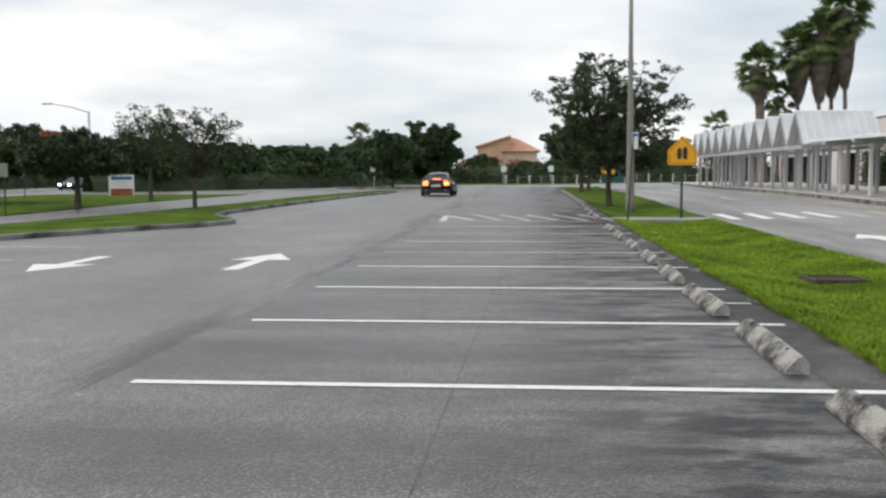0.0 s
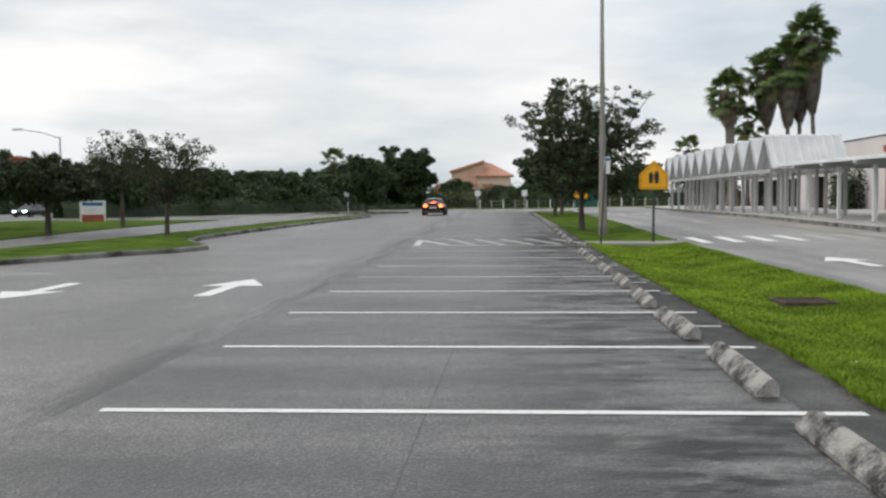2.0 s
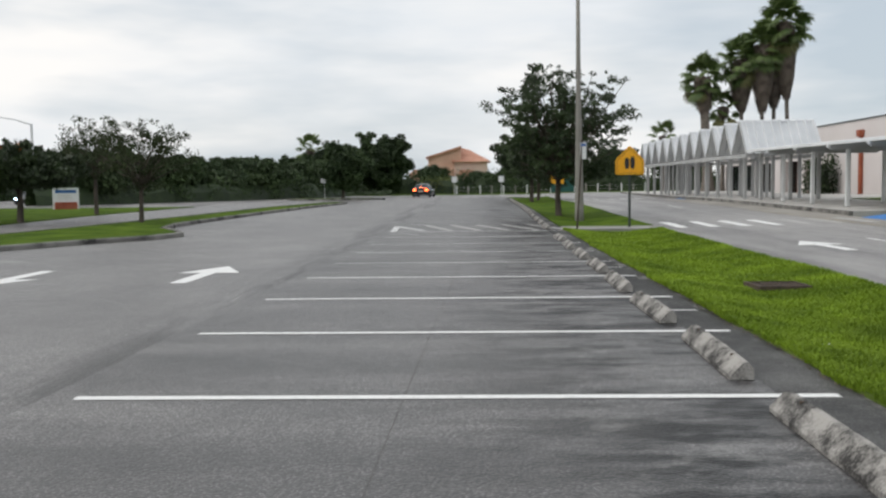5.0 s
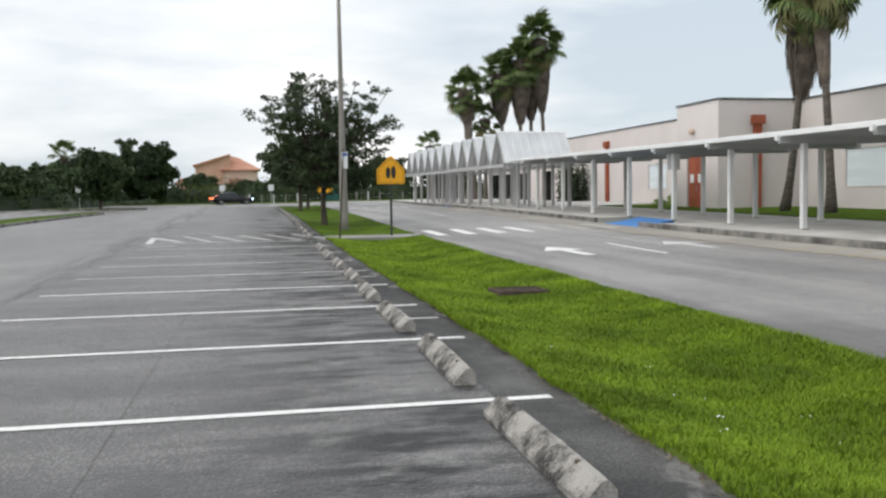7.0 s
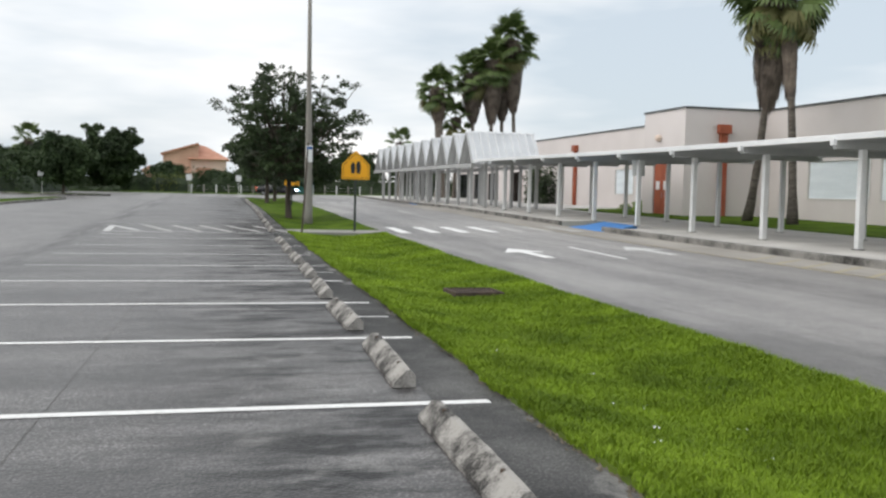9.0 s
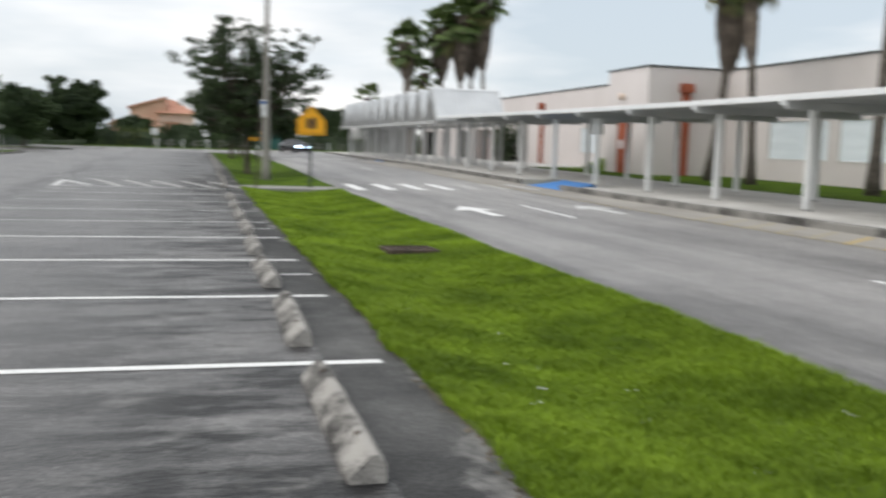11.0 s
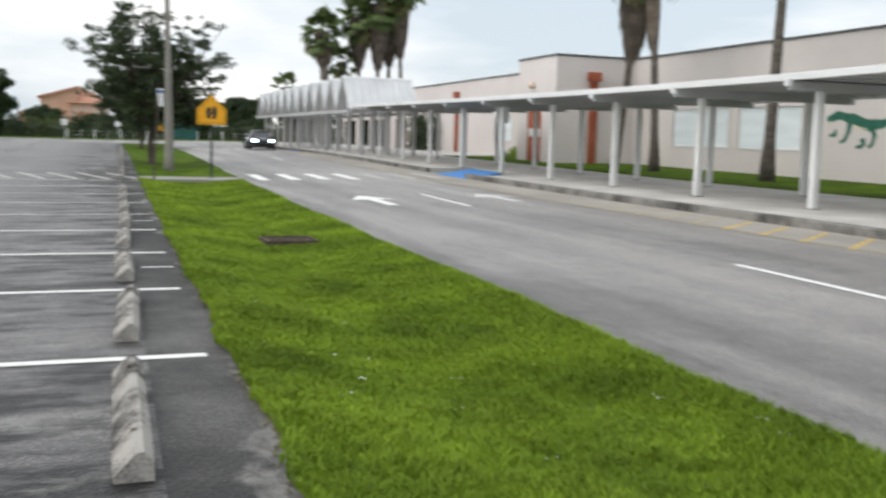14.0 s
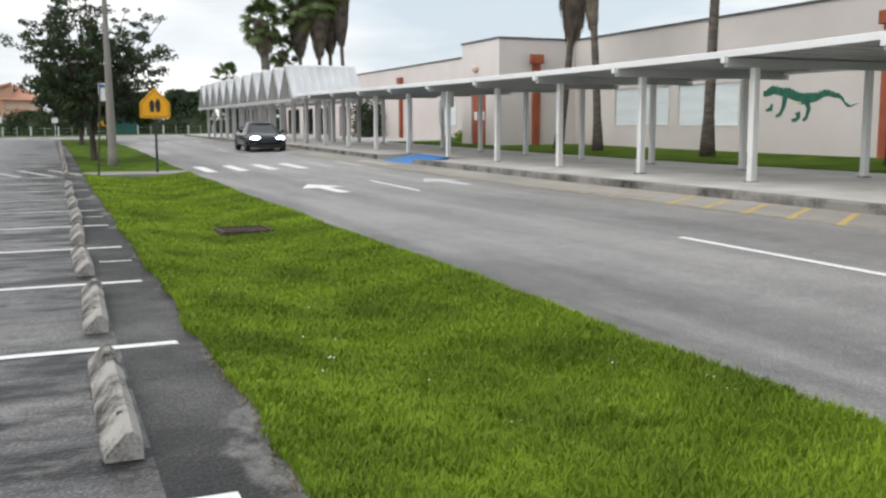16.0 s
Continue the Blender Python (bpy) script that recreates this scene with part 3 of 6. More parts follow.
island("island_far", [(-7.0, 82.0), (-8.0, 84.0), (-13.0, 86.0), (-16.0, 85.0), (-15.0, 82.0), (-11.0, 80.5), (-8.0, 80.8)], "small kerbed grass island with a tree")
sheet("verge_left", lambda y: -29.5, lot_left, steps(6, 58, 4), 4, M["lawn"], dz=0.04, label="lawn verge with trees beside the left drive", category="lawn")
sheet("public_road", lambda y: -46, lambda y: -29.5, steps(-10, 104, 6), 4, M["lane"], dz=0.02, label="pale public road beyond the verge", category="road")
sheet("left_drive_far", lambda y: -29.5, lot_left, steps(58, 112, 6), 4, M["lane"], dz=0.002, label="pale asphalt drive before the far trees", category="road")

# ---- paint ----
S = 2.743
for k in range(-2, 9):
    y = 6.5 + S * k - (0.09 if k < 0 else 0)
    x0, x1 = -2.02 + DRIFT * (y - 6.5), (3.0 if k >= 0 else 2.9) + DRIFT * 1.2 * (y - 6.5)
    n = 8
    ob = flat_mark("stall_line", [bar(x0 + (x1 - x0) * i / n, y, x0 + (x1 - x0) * (i + 1) / n, y, 0.105) for i in range(n)], M["paint"] if k < 4 else M["paint_old"], 0.005,
                   "worn white painted parking stall line", "stall line", "stall lines")
for k in (1, 3):
    y = 8.0 + S * k
    flat_mark("old_mark", [bar(2.72 + DRIFT * k * S, y - 0.03, 3.05 + DRIFT * k * S, y - 0.03, 0.09)], M["paint_old"], 0.006, "faded stub of an old white line", "road marking", "old marks")
for k in range(5):
    x = -0.95 + 0.87 * k
    flat_mark("hatch_bar", [bar(x, 32.3, x + 0.95, 28.8, 0.19)], M["paint_faint"], 0.006, "slanted white bar of a worn crosswalk", "crosswalk bar", "lot crosswalk bars")
flat_mark("hatch_side", [bar(-1.72, 28.4, -1.84, 31.6, 0.2), bar(-1.84, 31.6, -0.85, 29.0, 0.2)], M["paint_old"], 0.006, "worn white side line of the crosswalk", "road marking")
flat_mark("hatch_far", [bar(-1.5, 32.7, -1.0, 32.65, 0.16)], M["paint_old"], 0.006, "worn white line beyond the crosswalk", "road marking")
flat_mark("hatch_near", [bar(-1.75, 27.4, -0.9, 27.1, 0.14)], M["paint_old"], 0.006, "worn white line before the crosswalk", "road marking")


def arrow(x, y, turn, length, head):
    """A painted arrow, tip ahead."""
    c, s = math.cos(radians(turn)), math.sin(radians(turn))
    h = length / 2
    polys = [[(-0.13, -h), (0.13, -h), (0.13, h * 0.12), (-0.13, h * 0.12)], [(-head, h * 0.1), (head, h * 0.1), (0, h)]]
    return [[(x + u * c - v * s, y + u * s + v * c) for u, v in p] for p in polys]


flat_mark("lot_arrow", arrow(-3.72, 15.55, 0, 3.0, 0.52), M["paint"], 0.006, "white painted arrow on the aisle", "arrow", "aisle arrows")
flat_mark("lot_arrow", arrow(-6.65, 14.95, 180, 2.7, 0.52), M["paint"], 0.006, "white painted arrow on the aisle", "arrow", "aisle arrows")
flat_mark("lane_arrow", arrow(8.15, 20.7, 0, 3.0, 0.5), M["paint"], 0.006, "white painted turn arrow on the drive", "arrow", "drive arrows")
flat_mark("lane_arrow", arrow(11.2, 20.9, 0, 2.7, 0.5), M["paint_old"], 0.006, "faded white painted arrow on the drive", "arrow", "drive arrows")
flat_mark("lane_dash", [bar(9.24, 5.5, 9.40, 9.5, 0.11)], M["paint"], 0.006, "white dashed lane line", "lane line", "lane dashes")
flat_mark("lane_dash", [bar(9.61, 18.6, 9.80, 22.4, 0.11)], M["paint"], 0.006, "white dashed lane line", "lane line", "lane dashes")
flat_mark("lane_dash", [bar(10.3, 44, 10.5, 48, 0.11)], M["paint_old"], 0.006, "white dashed lane line", "lane line", "lane dashes")
for i in range(7):
    x = 7.03 + 0.95 * i
    flat_mark("crosswalk_bar", [bar(x, 28.95, x + 0.08, 32.3, 0.34)], M["paint"] if i < 4 else M["paint_faint"], 0.006, "white bar of the drive crosswalk", "crosswalk bar", "drive crosswalk bars")
for i in range(6):
    x = 8.6 + 0.95 * i
    flat_mark("crosswalk_bar", [bar(x, 66.0, x, 69.0, 0.34)], M["paint_old"], 0.006, "white bar of the far drive crosswalk", "crosswalk bar", "far crosswalk bars")
for i in range(16):
    y = 3.78 + 0.93 * i
    flat_mark("yellow_bar", [bar(11.85, y, 13.14, y + 0.92, 0.11)], M["paint_yellow"] if i < 11 else M["paint_yellow_old"], 0.006, "slanted yellow no-parking bar at the kerb", "road marking", "yellow bars")
flat_mark("yellow_line", [bar(11.76 + DRIFT * y, y, 11.76 + DRIFT * (y + 2), y + 2, 0.09) for y in range(0, 40, 2)], M["paint_yellow_old"], 0.004, "faded yellow line along the kerb", "road marking")
flat_mark("seam_line", [bar(0.14 + 0.022 * (y - 5), y, 0.14 + 0.022 * (y - 3.5), y + 1.5, 0.007) for y in [i * 1.5 for i in range(40)]], M["seam"], 0.003, "dark paving seam across the bays", "seam")
for x, y in ((-7.9, 15.5), (-8.1, 18.45)):
    flat_mark("left_stall_line", [bar(x - 4.5, y, x, y, 0.1)], M["paint_old"], 0.006, "faded white stall line by the left island", "stall line", "left stall lines")


# ---- wheel stops ----
def wheel_stop():
    st = thing("wheel_stop", "weathered concrete wheel stop at the head of a stall", "wheel stop", group="wheel stops")
    bm = bmesh.new()
    prof = ((-0.095, 0.0), (-0.093, 0.03), (0.0, 0.128), (0.035, 0.132), (0.078, 0.085), (0.08, 0.0))
    n = 14
    rings = []
    for i in range(n + 1):
        y = -0.915 + 1.83 * i / n
        e = 0.93 if i in (0, n) else 1.0
        rings.append([bm.verts.new((u * e + 0.006 * noise.noise((u * 9, y * 5, v * 9)), y, v * e + (0.008 * noise.noise((u * 7, y * 6, 3)) if v > 0 else 0))) for u, v in prof])
    for r0, r1 in zip(rings, rings[1:]):
        for k in range(len(prof)):
            bm.faces.new((r0[k], r1[k], r1[(k + 1) % len(prof)], r0[(k + 1) % len(prof)]))
    bm.faces.new(rings[0])
    bm.faces.new(rings[-1][::-1])
    part("block", bm, M["stop"], st)
    for y in (-0.6, 0.6):
        bm = bmesh.new()
        tube(bm, [(0, y, 0.11), (0, y, 0.132)], [0.014, 0.014], 8)
        part("anchor_pin", bm, M["iron"], st)
    return st


stop = wheel_stop()
random.seed(3)
first = True
for k in list(range(-1, 8)) + list(range(9, 26)):
    y = 5.17 + S * k
    x = 2.50 + DRIFT * 1.5 * (y - 5.2)
    m = pose(x + random.uniform(-0.02, 0.02), y, gz(x, y) + 0.004, 0, 0, random.uniform(-1.2, 1.2) - 1.0)
    if first:
        stop.matrix_basis, first = m, False
    else:
        copy_thing(stop, m)

# drain grate in the lawn
dr = thing("storm_drain", "rusty iron drain grate sunk in the lawn", "drain", pose(4.85, 13.5, median_z(4.85, 13.5) + 0.05, 0, 0, 1))
bm = bmesh.new()
for a in (-0.34, 0.32):
    box(bm, -0.36, 0.36, a, a + 0.03, -0.03, 0.03)
for a in (-0.36, 0.33):
    box(bm, a, a + 0.03, -0.31, 0.32, -0.03, 0.03)
part("rim", bm, M["iron"], dr)
# shallow dark slab in place of the shade below the grate
bm = bmesh.new()
box(bm, -0.33, 0.33, -0.31, 0.32, -0.05, -0.015)
part("pit", bm, M["dark"], dr)
for i in range(9):
    bm = bmesh.new()
    box(bm, -0.30 + 0.07 * i, -0.275 + 0.07 * i, -0.31, 0.32, -0.012, 0.02)
    part("grate_bar", bm, M["iron"], dr)


# ---- covered walk ----
def canopy_z(y):
    return 2.66 + gz(13.3, y) - 0.146 + 0.1 * sm((16 - y) / 12)


FRONT_X, BACK_X, BAY = 15.15, 18.15, 3.74
POST_Y = [14.8 - 3 * BAY + BAY * i for i in range(12)]
canopy = thing("walkway_canopy", "long flat white metal canopy over the walk", "canopy")
CAN_Y = steps(-2, 48.0, 1.6)
bm = bmesh.new()
rows = []
for y in CAN_Y:
    z = canopy_z(y)
    rows.append([bm.verts.new(p) for p in ((14.4, y, z + 0.055), (14.4, y, z + 0.17), (14.47, y, z + 0.19), (19.3, y, z + 0.19), (19.37, y, z + 0.17), (19.37, y, z), (19.3, y, z), (19.3, y, z + 0.08), (14.47, y, z + 0.08), (14.47, y, z + 0.055))])
for r0, r1 in zip(rows, rows[1:]):
    for i in range(10):
        f = bm.faces.new((r0[i], r1[i], r1[(i + 1) % 10], r0[(i + 1) % 10]))
        # underside face takes the darker metal with shade in its colour
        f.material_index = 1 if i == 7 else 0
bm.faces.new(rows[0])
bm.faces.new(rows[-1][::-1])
part("roof_deck", bm, [M["metal_white"], M["metal_shaded"]], canopy)
for y in [-1.6 + 0.55 * i for i in range(90)]:
    bm = bmesh.new()
    z = canopy_z(y)
    box(bm, 14.5, 19.27, y - 0.02, y + 0.02, z + 0.045, z + 0.085)
    part("soffit_rib", bm, M["metal_shaded"], canopy)


def post(x, y, ztop, w=0.15):
    bm = bmesh.new()
    z0 = walk_z(x, y)
    box(bm, x - w / 2, x + w / 2, y - w / 2, y + w / 2, z0, ztop)
    bevelled(bm, 0.012)
    p = part("post", bm, M["post"], canopy)
    bm = bmesh.new()
    box(bm, x - w / 2 - 0.03, x + w / 2 + 0.03, y - w / 2 - 0.03, y + w / 2 + 0.03, z0, z0 + 0.02)
    part("base_plate", bm, M["kerb"], p)
    return p


for y in POST_Y:
    z = canopy_z(y)
    bm = bmesh.new()
    box(bm, 14.43, 19.45, y - 0.065, y + 0.065, z - 0.12, z + 0.045)
    # beam gets the shaded metal, its outer end below stays white
    part("cross_beam", bm, M["metal_shaded"], canopy, "metal cross beam in a grey that holds the canopy's shade")
    bm = bmesh.new()
    box(bm, 14.34, 14.43, y - 0.06, y + 0.06, z - 0.05, z + 0.09)
    part("beam_end", bm, M["metal_white"], canopy)
    post(FRONT_X, y, z - 0.12, 0.145)
    post(BACK_X, y, z - 0.12, 0.14)
bm = bmesh.new()
z = canopy_z(29.9)
box(bm, 14.95, 15.4, 29.85, 29.9, z - 0.66, z - 0.13)
tagged(part("hanging_sign", bm, M["post"]), "grey square sign hung under the canopy", "sign")

# folded canopy: gables side by side
GAB0, GAB, NG = 49.5, 2.75, 11
gab = thing("folded_canopy", "silver ribbed metal canopy of folded gables on posts", "canopy")
GX0, GX1 = 14.4, 18.2


def rib_slope(y0, z0, y1, z1):
    """One ribbed slope from (y0, z0) up or down to (y1, z1)."""
    bm = bmesh.new()
    d = Vector((0, y1 - y0, z1 - z0)).normalized()
    nrm = Vector((0, -d.z, d.y)) * (1 if d.y > 0 else -1)
    if nrm.z < 0:
        nrm = -nrm
    x = GX0
    prof = []
    while x < GX1 - 0.01:
        prof += [(x, 0), (x + 0.27, 0), (x + 0.30, 0.09), (x + 0.39, 0.09)]
        x += 0.43
    prof.append((x, 0))
    lo = [bm.verts.new(Vector((u, y0, z0)) + nrm * v) for u, v in prof]
    hi = [bm.verts.new(Vector((u, y1, z1)) + nrm * v) for u, v in prof]
    for i in range(len(prof) - 1):
        if prof[i] != prof[i + 1]:
            bm.faces.new((lo[i], lo[i + 1], hi[i + 1], hi[i]))
    g = bmesh.ops.extrude_face_region(bm, geom=bm.faces[:])
    for v in (e for e in g["geom"] if isinstance(e, bmesh.types.BMVert)):
        v.co -= nrm * 0.04
    return bm


for k in range(NG):
    y = GAB0 + GAB * k
    rise = gz(13.3, y) - gz(13.3, 51)
    zr, zv = 4.60 + rise, 2.9 + rise
    part("roof_slope", rib_slope(y - GAB / 2 + 0.02, zv, y, zr), M["gable"], gab)
    part("roof_slope", rib_slope(y + GAB / 2 - 0.02, zv, y, zr), M["gable"], gab)
    bm = bmesh.new()
    extruded(bm, [(y - 0.08, zr - 0.04), (y, zr + 0.07), (y + 0.08, zr - 0.04)], "x", GX0 - 0.03, GX1 + 0.03)
    part("ridge_cap", bm, M["metal_white"], gab)
    bm = bmesh.new()
    box(bm, GX0 - 0.05, GX0 + 0.1, y - GAB / 2, y + GAB / 2, zv - 0.2, zv - 0.02)
    part("edge_beam", bm, M["post_shaded"], gab)
    bm = bmesh.new()
    box(bm, GX1 - 0.1, GX1 + 0.05, y - GAB / 2, y + GAB / 2, zv - 0.2, zv - 0.02)
    part("edge_beam", bm, M["post_shaded"], gab)
    for s in (-1, 1):
        bm = bmesh.new()
        tube(bm, [(GX0 + 0.03, y + s * GAB / 2 * 0.97, zv), (GX0 + 0.03, y, zr - 0.03)], [0.05, 0.05], 6)
        part("gable_rafter", bm, M["post_shaded"], gab)
    for x in (15.15, 16.6, 18.0):
        bm = bmesh.new()
        z0 = walk_z(x, y - GAB / 2)
        w = 0.085
        box(bm, x - w, x + w, y - GAB / 2 - w, y - GAB / 2 + w, z0, zv - 0.02)
        bevelled(bm, 0.015)
        part("post", bm, M["post_shaded"], gab)
for x in (15.15, 16.6, 18.0):
    y = GAB0 + GAB * (NG - 0.5)
    bm = bmesh.new()
    box(bm, x - 0.1, x + 0.1, y - 0.1, y + 0.1, walk_z(x, y), 3.0 + gz(13.3, y) - gz(13.3, 51))
    part("post", bm, M["post_shaded"], gab)


# ---- school building ----
WX, WXF, RZ = 25.6, 24.6, 5.33          # wall faces south and north of the block, wall height
bz = walk_z(20, 20) - 0.2
building = thing("school_building", "long low beige stucco building with a dark roof edge", "building")


def wall_with_holes(x0, x1, ya, yb, z0, z1, holes):
    """A wall along y, thickness x0..x1, with openings (y0, y1, z0, z1)."""
    bm = bmesh.new()
    cuts = sorted({ya, yb, *[h[0] for h in holes], *[h[1] for h in holes]})
    for a, b in zip(cuts, cuts[1:]):
        h = [q for q in holes if q[0] <= a and q[1] >= b]
        if h:
            box(bm, x0, x1, a, b, z0, h[0][2])
            box(bm, x0, x1, a, b, h[0][3], z1)
        else:
            box(bm, x0, x1, a, b, z0, z1)
    bmesh.ops.remove_doubles(bm, verts=bm.verts, dist=0.0005)
    return bm


BXF, BY0, BY1 = 21.6, 38.75, 42.8
near_windows = [(27.36, 31.0, 1.36, 3.04), (31.5, 35.45, 1.38, 3.05), (9.4, 12.9, 1.36, 3.04), (13.5, 17.1, 1.36, 3.04)]
far_windows = [(50.2, 52.8, 1.4, 2.95)]
part("wall", wall_with_holes(WX, WX + 0.3, -12, BY0, bz - 0.3, RZ, near_windows), M["wall"], building)
DOOR = (40.15, 41.75, 0.3, 2.95)
part("wall", wall_with_holes(BXF, BXF + 0.3, BY0, BY1, bz - 0.3, RZ, [DOOR]), M["wall"], building)
bm = bmesh.new()
box(bm, BXF + 0.3, WX + 0.3, BY0, BY0 + 0.3, bz - 0.3, RZ)
part("wall", bm, M["wall"], building)
bm = bmesh.new()
box(bm, BXF + 0.3, WX + 0.3, BY1 - 0.3, BY1, bz - 0.3, RZ)
part("wall", bm, M["wall"], building)
GLAZED = [(76.4, 79.6, 0.5, 3.0), (81.0, 84.2, 0.5, 3.0), (85.6, 90.0, 0.5, 3.0)]
ENTRY = [(66.2, 69.0, 0.3, 3.0), (70.1, 73.2, 0.3, 3.0)]
part("wall", wall_with_holes(WXF, WXF + 0.3, BY1, 92, bz - 0.3, RZ - 0.12, far_windows + GLAZED + ENTRY), M["wall"], building)
for x0, y0, y1 in ((WX + 0.3, -12, BY1 - 0.3), (WXF + 0.3, BY1, 92)):
    bm = bmesh.new()
    box(bm, x0, WX + 14, y0, y1, RZ - 0.5, RZ - 0.3)
    part("roof", bm, M["cap"], building)
bm = bmesh.new()
box(bm, BXF + 0.3, WX + 0.3, BY0 + 0.3, BY1 - 0.3, RZ - 0.5, RZ - 0.3)
part("roof", bm, M["cap"], building)
for x0, x1, y0, y1, z in ((WX - 0.05, WX + 0.33, -12, BY0, RZ), (BXF - 0.05, BXF + 0.33, BY0 - 0.05, BY1 + 0.05, RZ), (BXF + 0.33, WX + 0.3, BY0 - 0.05, BY0 + 0.33, RZ), (BXF + 0.33, WX + 0.3, BY1 - 0.33, BY1 + 0.05, RZ), (WXF - 0.05, WXF + 0.33, BY1 + 0.05, 92, RZ - 0.12)):
    bm = bmesh.new()
    box(bm, x0, x1, y0, y1, z, z + 0.09)
    part("coping", bm, M["cap"], building, "dark metal roof edge")
bm = bmesh.new()
box(bm, WXF + 0.3, WX + 14, 91.7, 92, bz - 0.3, RZ - 0.12)
box(bm, WX + 13.7, WX + 14, -12, 91.7, bz - 0.3, RZ - 0.3)
box(bm, WX + 0.3, WX + 14, -12, -11.7, bz - 0.3, RZ - 0.3)
part("rear_wall", bm, M["wall"], building)


def window(WX, y0, y1, z0, z1):
    bm = bmesh.new()
    for a in ((y0, y1, z0, z0 + 0.07), (y0, y1, z1 - 0.07, z1), (y0, y0 + 0.07, z0 + 0.07, z1 - 0.07), (y1 - 0.07, y1, z0 + 0.07, z1 - 0.07)):
        box(bm, WX - 0.02, WX + 0.12, a[0], a[1], a[2], a[3])
    w = part("window", bm, M["frame"], building, "grey framed window with a pale closed shutter")
    n = round((z1 - z0 - 0.14) / 0.12)
    for i in range(n):
        za = z0 + 0.07 + (z1 - z0 - 0.14) * i / n
        bm = bmesh.new()
        box(bm, WX + 0.05, WX + 0.075, y0 + 0.07, y1 - 0.07, za, za + (z1 - z0 - 0.14) / n - 0.008)
        part("slat", bm, M["blind"], w)
    bm = bmesh.new()
    box(bm, WX + 0.08, WX + 0.1, y0 + 0.07, y1 - 0.07, z0 + 0.07, z1 - 0.07)
    part("backing", bm, M["blind"], w)


for w in near_windows:
    window(WX, *w)
for w in far_windows:
    window(WXF, *w)
for a, b, z0, z1 in ENTRY:
    bm = bmesh.new()
    box(bm, WXF + 0.9, WXF + 1.0, a - 0.3, b + 0.3, z0, z1 + 0.2)
    part("entry_door", bm, M["red"], building, "dark red recessed entry")
    # recess sides coloured near black to give the shade of the alcove
    bm = bmesh.new()
    box(bm, WXF + 0.3, WXF + 0.9, a - 0.3, a - 0.02, z0, z1 + 0.2)
    box(bm, WXF + 0.3, WXF + 0.9, b + 0.02, b + 0.3, z0, z1 + 0.2)
    box(bm, WXF + 0.3, WXF + 0.9, a - 0.02, b + 0.02, z1 + 0.02, z1 + 0.2)
    part("entry_recess", bm, M["dark"], building)
for a, b, z0, z1 in GLAZED:
    bm = bmesh.new()
    for ya, yb, za, zb in ((a, b, z0, z0 + 0.08), (a, b, z1 - 0.08, z1), (a, a + 0.08, z0 + 0.08, z1 - 0.08), (b - 0.08, b, z0 + 0.08, z1 - 0.08), ((a + b) / 2 - 0.04, (a + b) / 2 + 0.04, z0 + 0.08, z1 - 0.08)):
        box(bm, WXF + 0.1, WXF + 0.2, ya, yb, za, zb)
    fr = part("glazed_bay", bm, M["dark"], building, "dark framed glazed bay under the canopy")
    for ya, yb in ((a + 0.08, (a + b) / 2 - 0.04), ((a + b) / 2 + 0.04, b - 0.08)):
        bm = bmesh.new()
        box(bm, WXF + 0.14, WXF + 0.16, ya, yb, z0 + 0.08, z1 - 0.08)
        part("pane", bm, M["glass"], fr)
# red doors
door = thing("door_red", "red painted double door in the beige wall", "door", kind="structure")
for a, b in ((40.18, 40.94), (40.96, 41.72)):
    bm = bmesh.new()
    box(bm, BXF + 0.06, BXF + 0.11, a, b, 0.5, 2.91)
    bevelled(bm, 0.008)
    leaf = part("door_leaf", bm, M["red"], door)
    bm = bmesh.new()
    box(bm, BXF + 0.045, BXF + 0.06, a + 0.2, b - 0.2, 1.7, 2.1)
    part("notice", bm, M["white"], leaf, "white paper notice")
    bm = bmesh.new()
    tube(bm, [(BXF + 0.02, b - 0.1, 1.3), (BXF + 0.02, b - 0.1, 1.6)], [0.015, 0.015], 6)
    part("handle", bm, M["rim"], leaf)
# red downspout shafts
def downspout(x, y, z1, w=0.32):
    d = thing("downspout", "red painted downspout with a collector head", "downspout", group="downspouts")
    bm = bmesh.new()
    box(bm, x - 0.2, x - 0.005, y - w / 2, y + w / 2, bz, z1 - 0.4)
    bevelled(bm, 0.02)
    part("shaft", bm, M["red"], d)
    bm = bmesh.new()
    box(bm, x - 0.3, x - 0.005, y - w / 2 - 0.12, y + w / 2 + 0.12, z1 - 0.4, z1)
    bevelled(bm, 0.02)
    part("collector_head", bm, M["red"], d)


def downspout_south(x, z1, w=0.34):
    d = thing("downspout", "red painted downspout with a collector head", "downspout", group="downspouts")
    bm = bmesh.new()
    box(bm, x - w / 2, x + w / 2, BY0 - 0.2, BY0 - 0.005, bz, z1 - 0.4)
    part("shaft", bm, M["red"], d)
    bm = bmesh.new()
    box(bm, x - w / 2 - 0.12, x + w / 2 + 0.12, BY0 - 0.3, BY0 - 0.005, z1 - 0.4, z1)
    part("collector_head", bm, M["red"], d)


downspout_south(23.45, 4.65)
downspout(WX, 20.9, 4.78)
downspout(WXF, 59.0, 4.6)
# wall lamp on the block
lamp = thing("wall_lamp", "cream round wall lamp on the beige wall", "lamp")
bm = bmesh.new()
bmesh.ops.create_uvsphere(bm, u_segments=12, v_segments=8, radius=0.17, matrix=Matrix.Translation((BXF - 0.12, 41.1, 4.1)))
part("globe", bm, M["house_pale"], lamp, smooth=True)
bm = bmesh.new()
box(bm, BXF - 0.06, BXF - 0.003, 41.0, 41.2, 4.0, 4.2)
part("mount", bm, M["post"], lamp)

# green reptile painted on the wall
mural = thing("wall_painting", "green painted reptile shape on the beige wall", "mural")


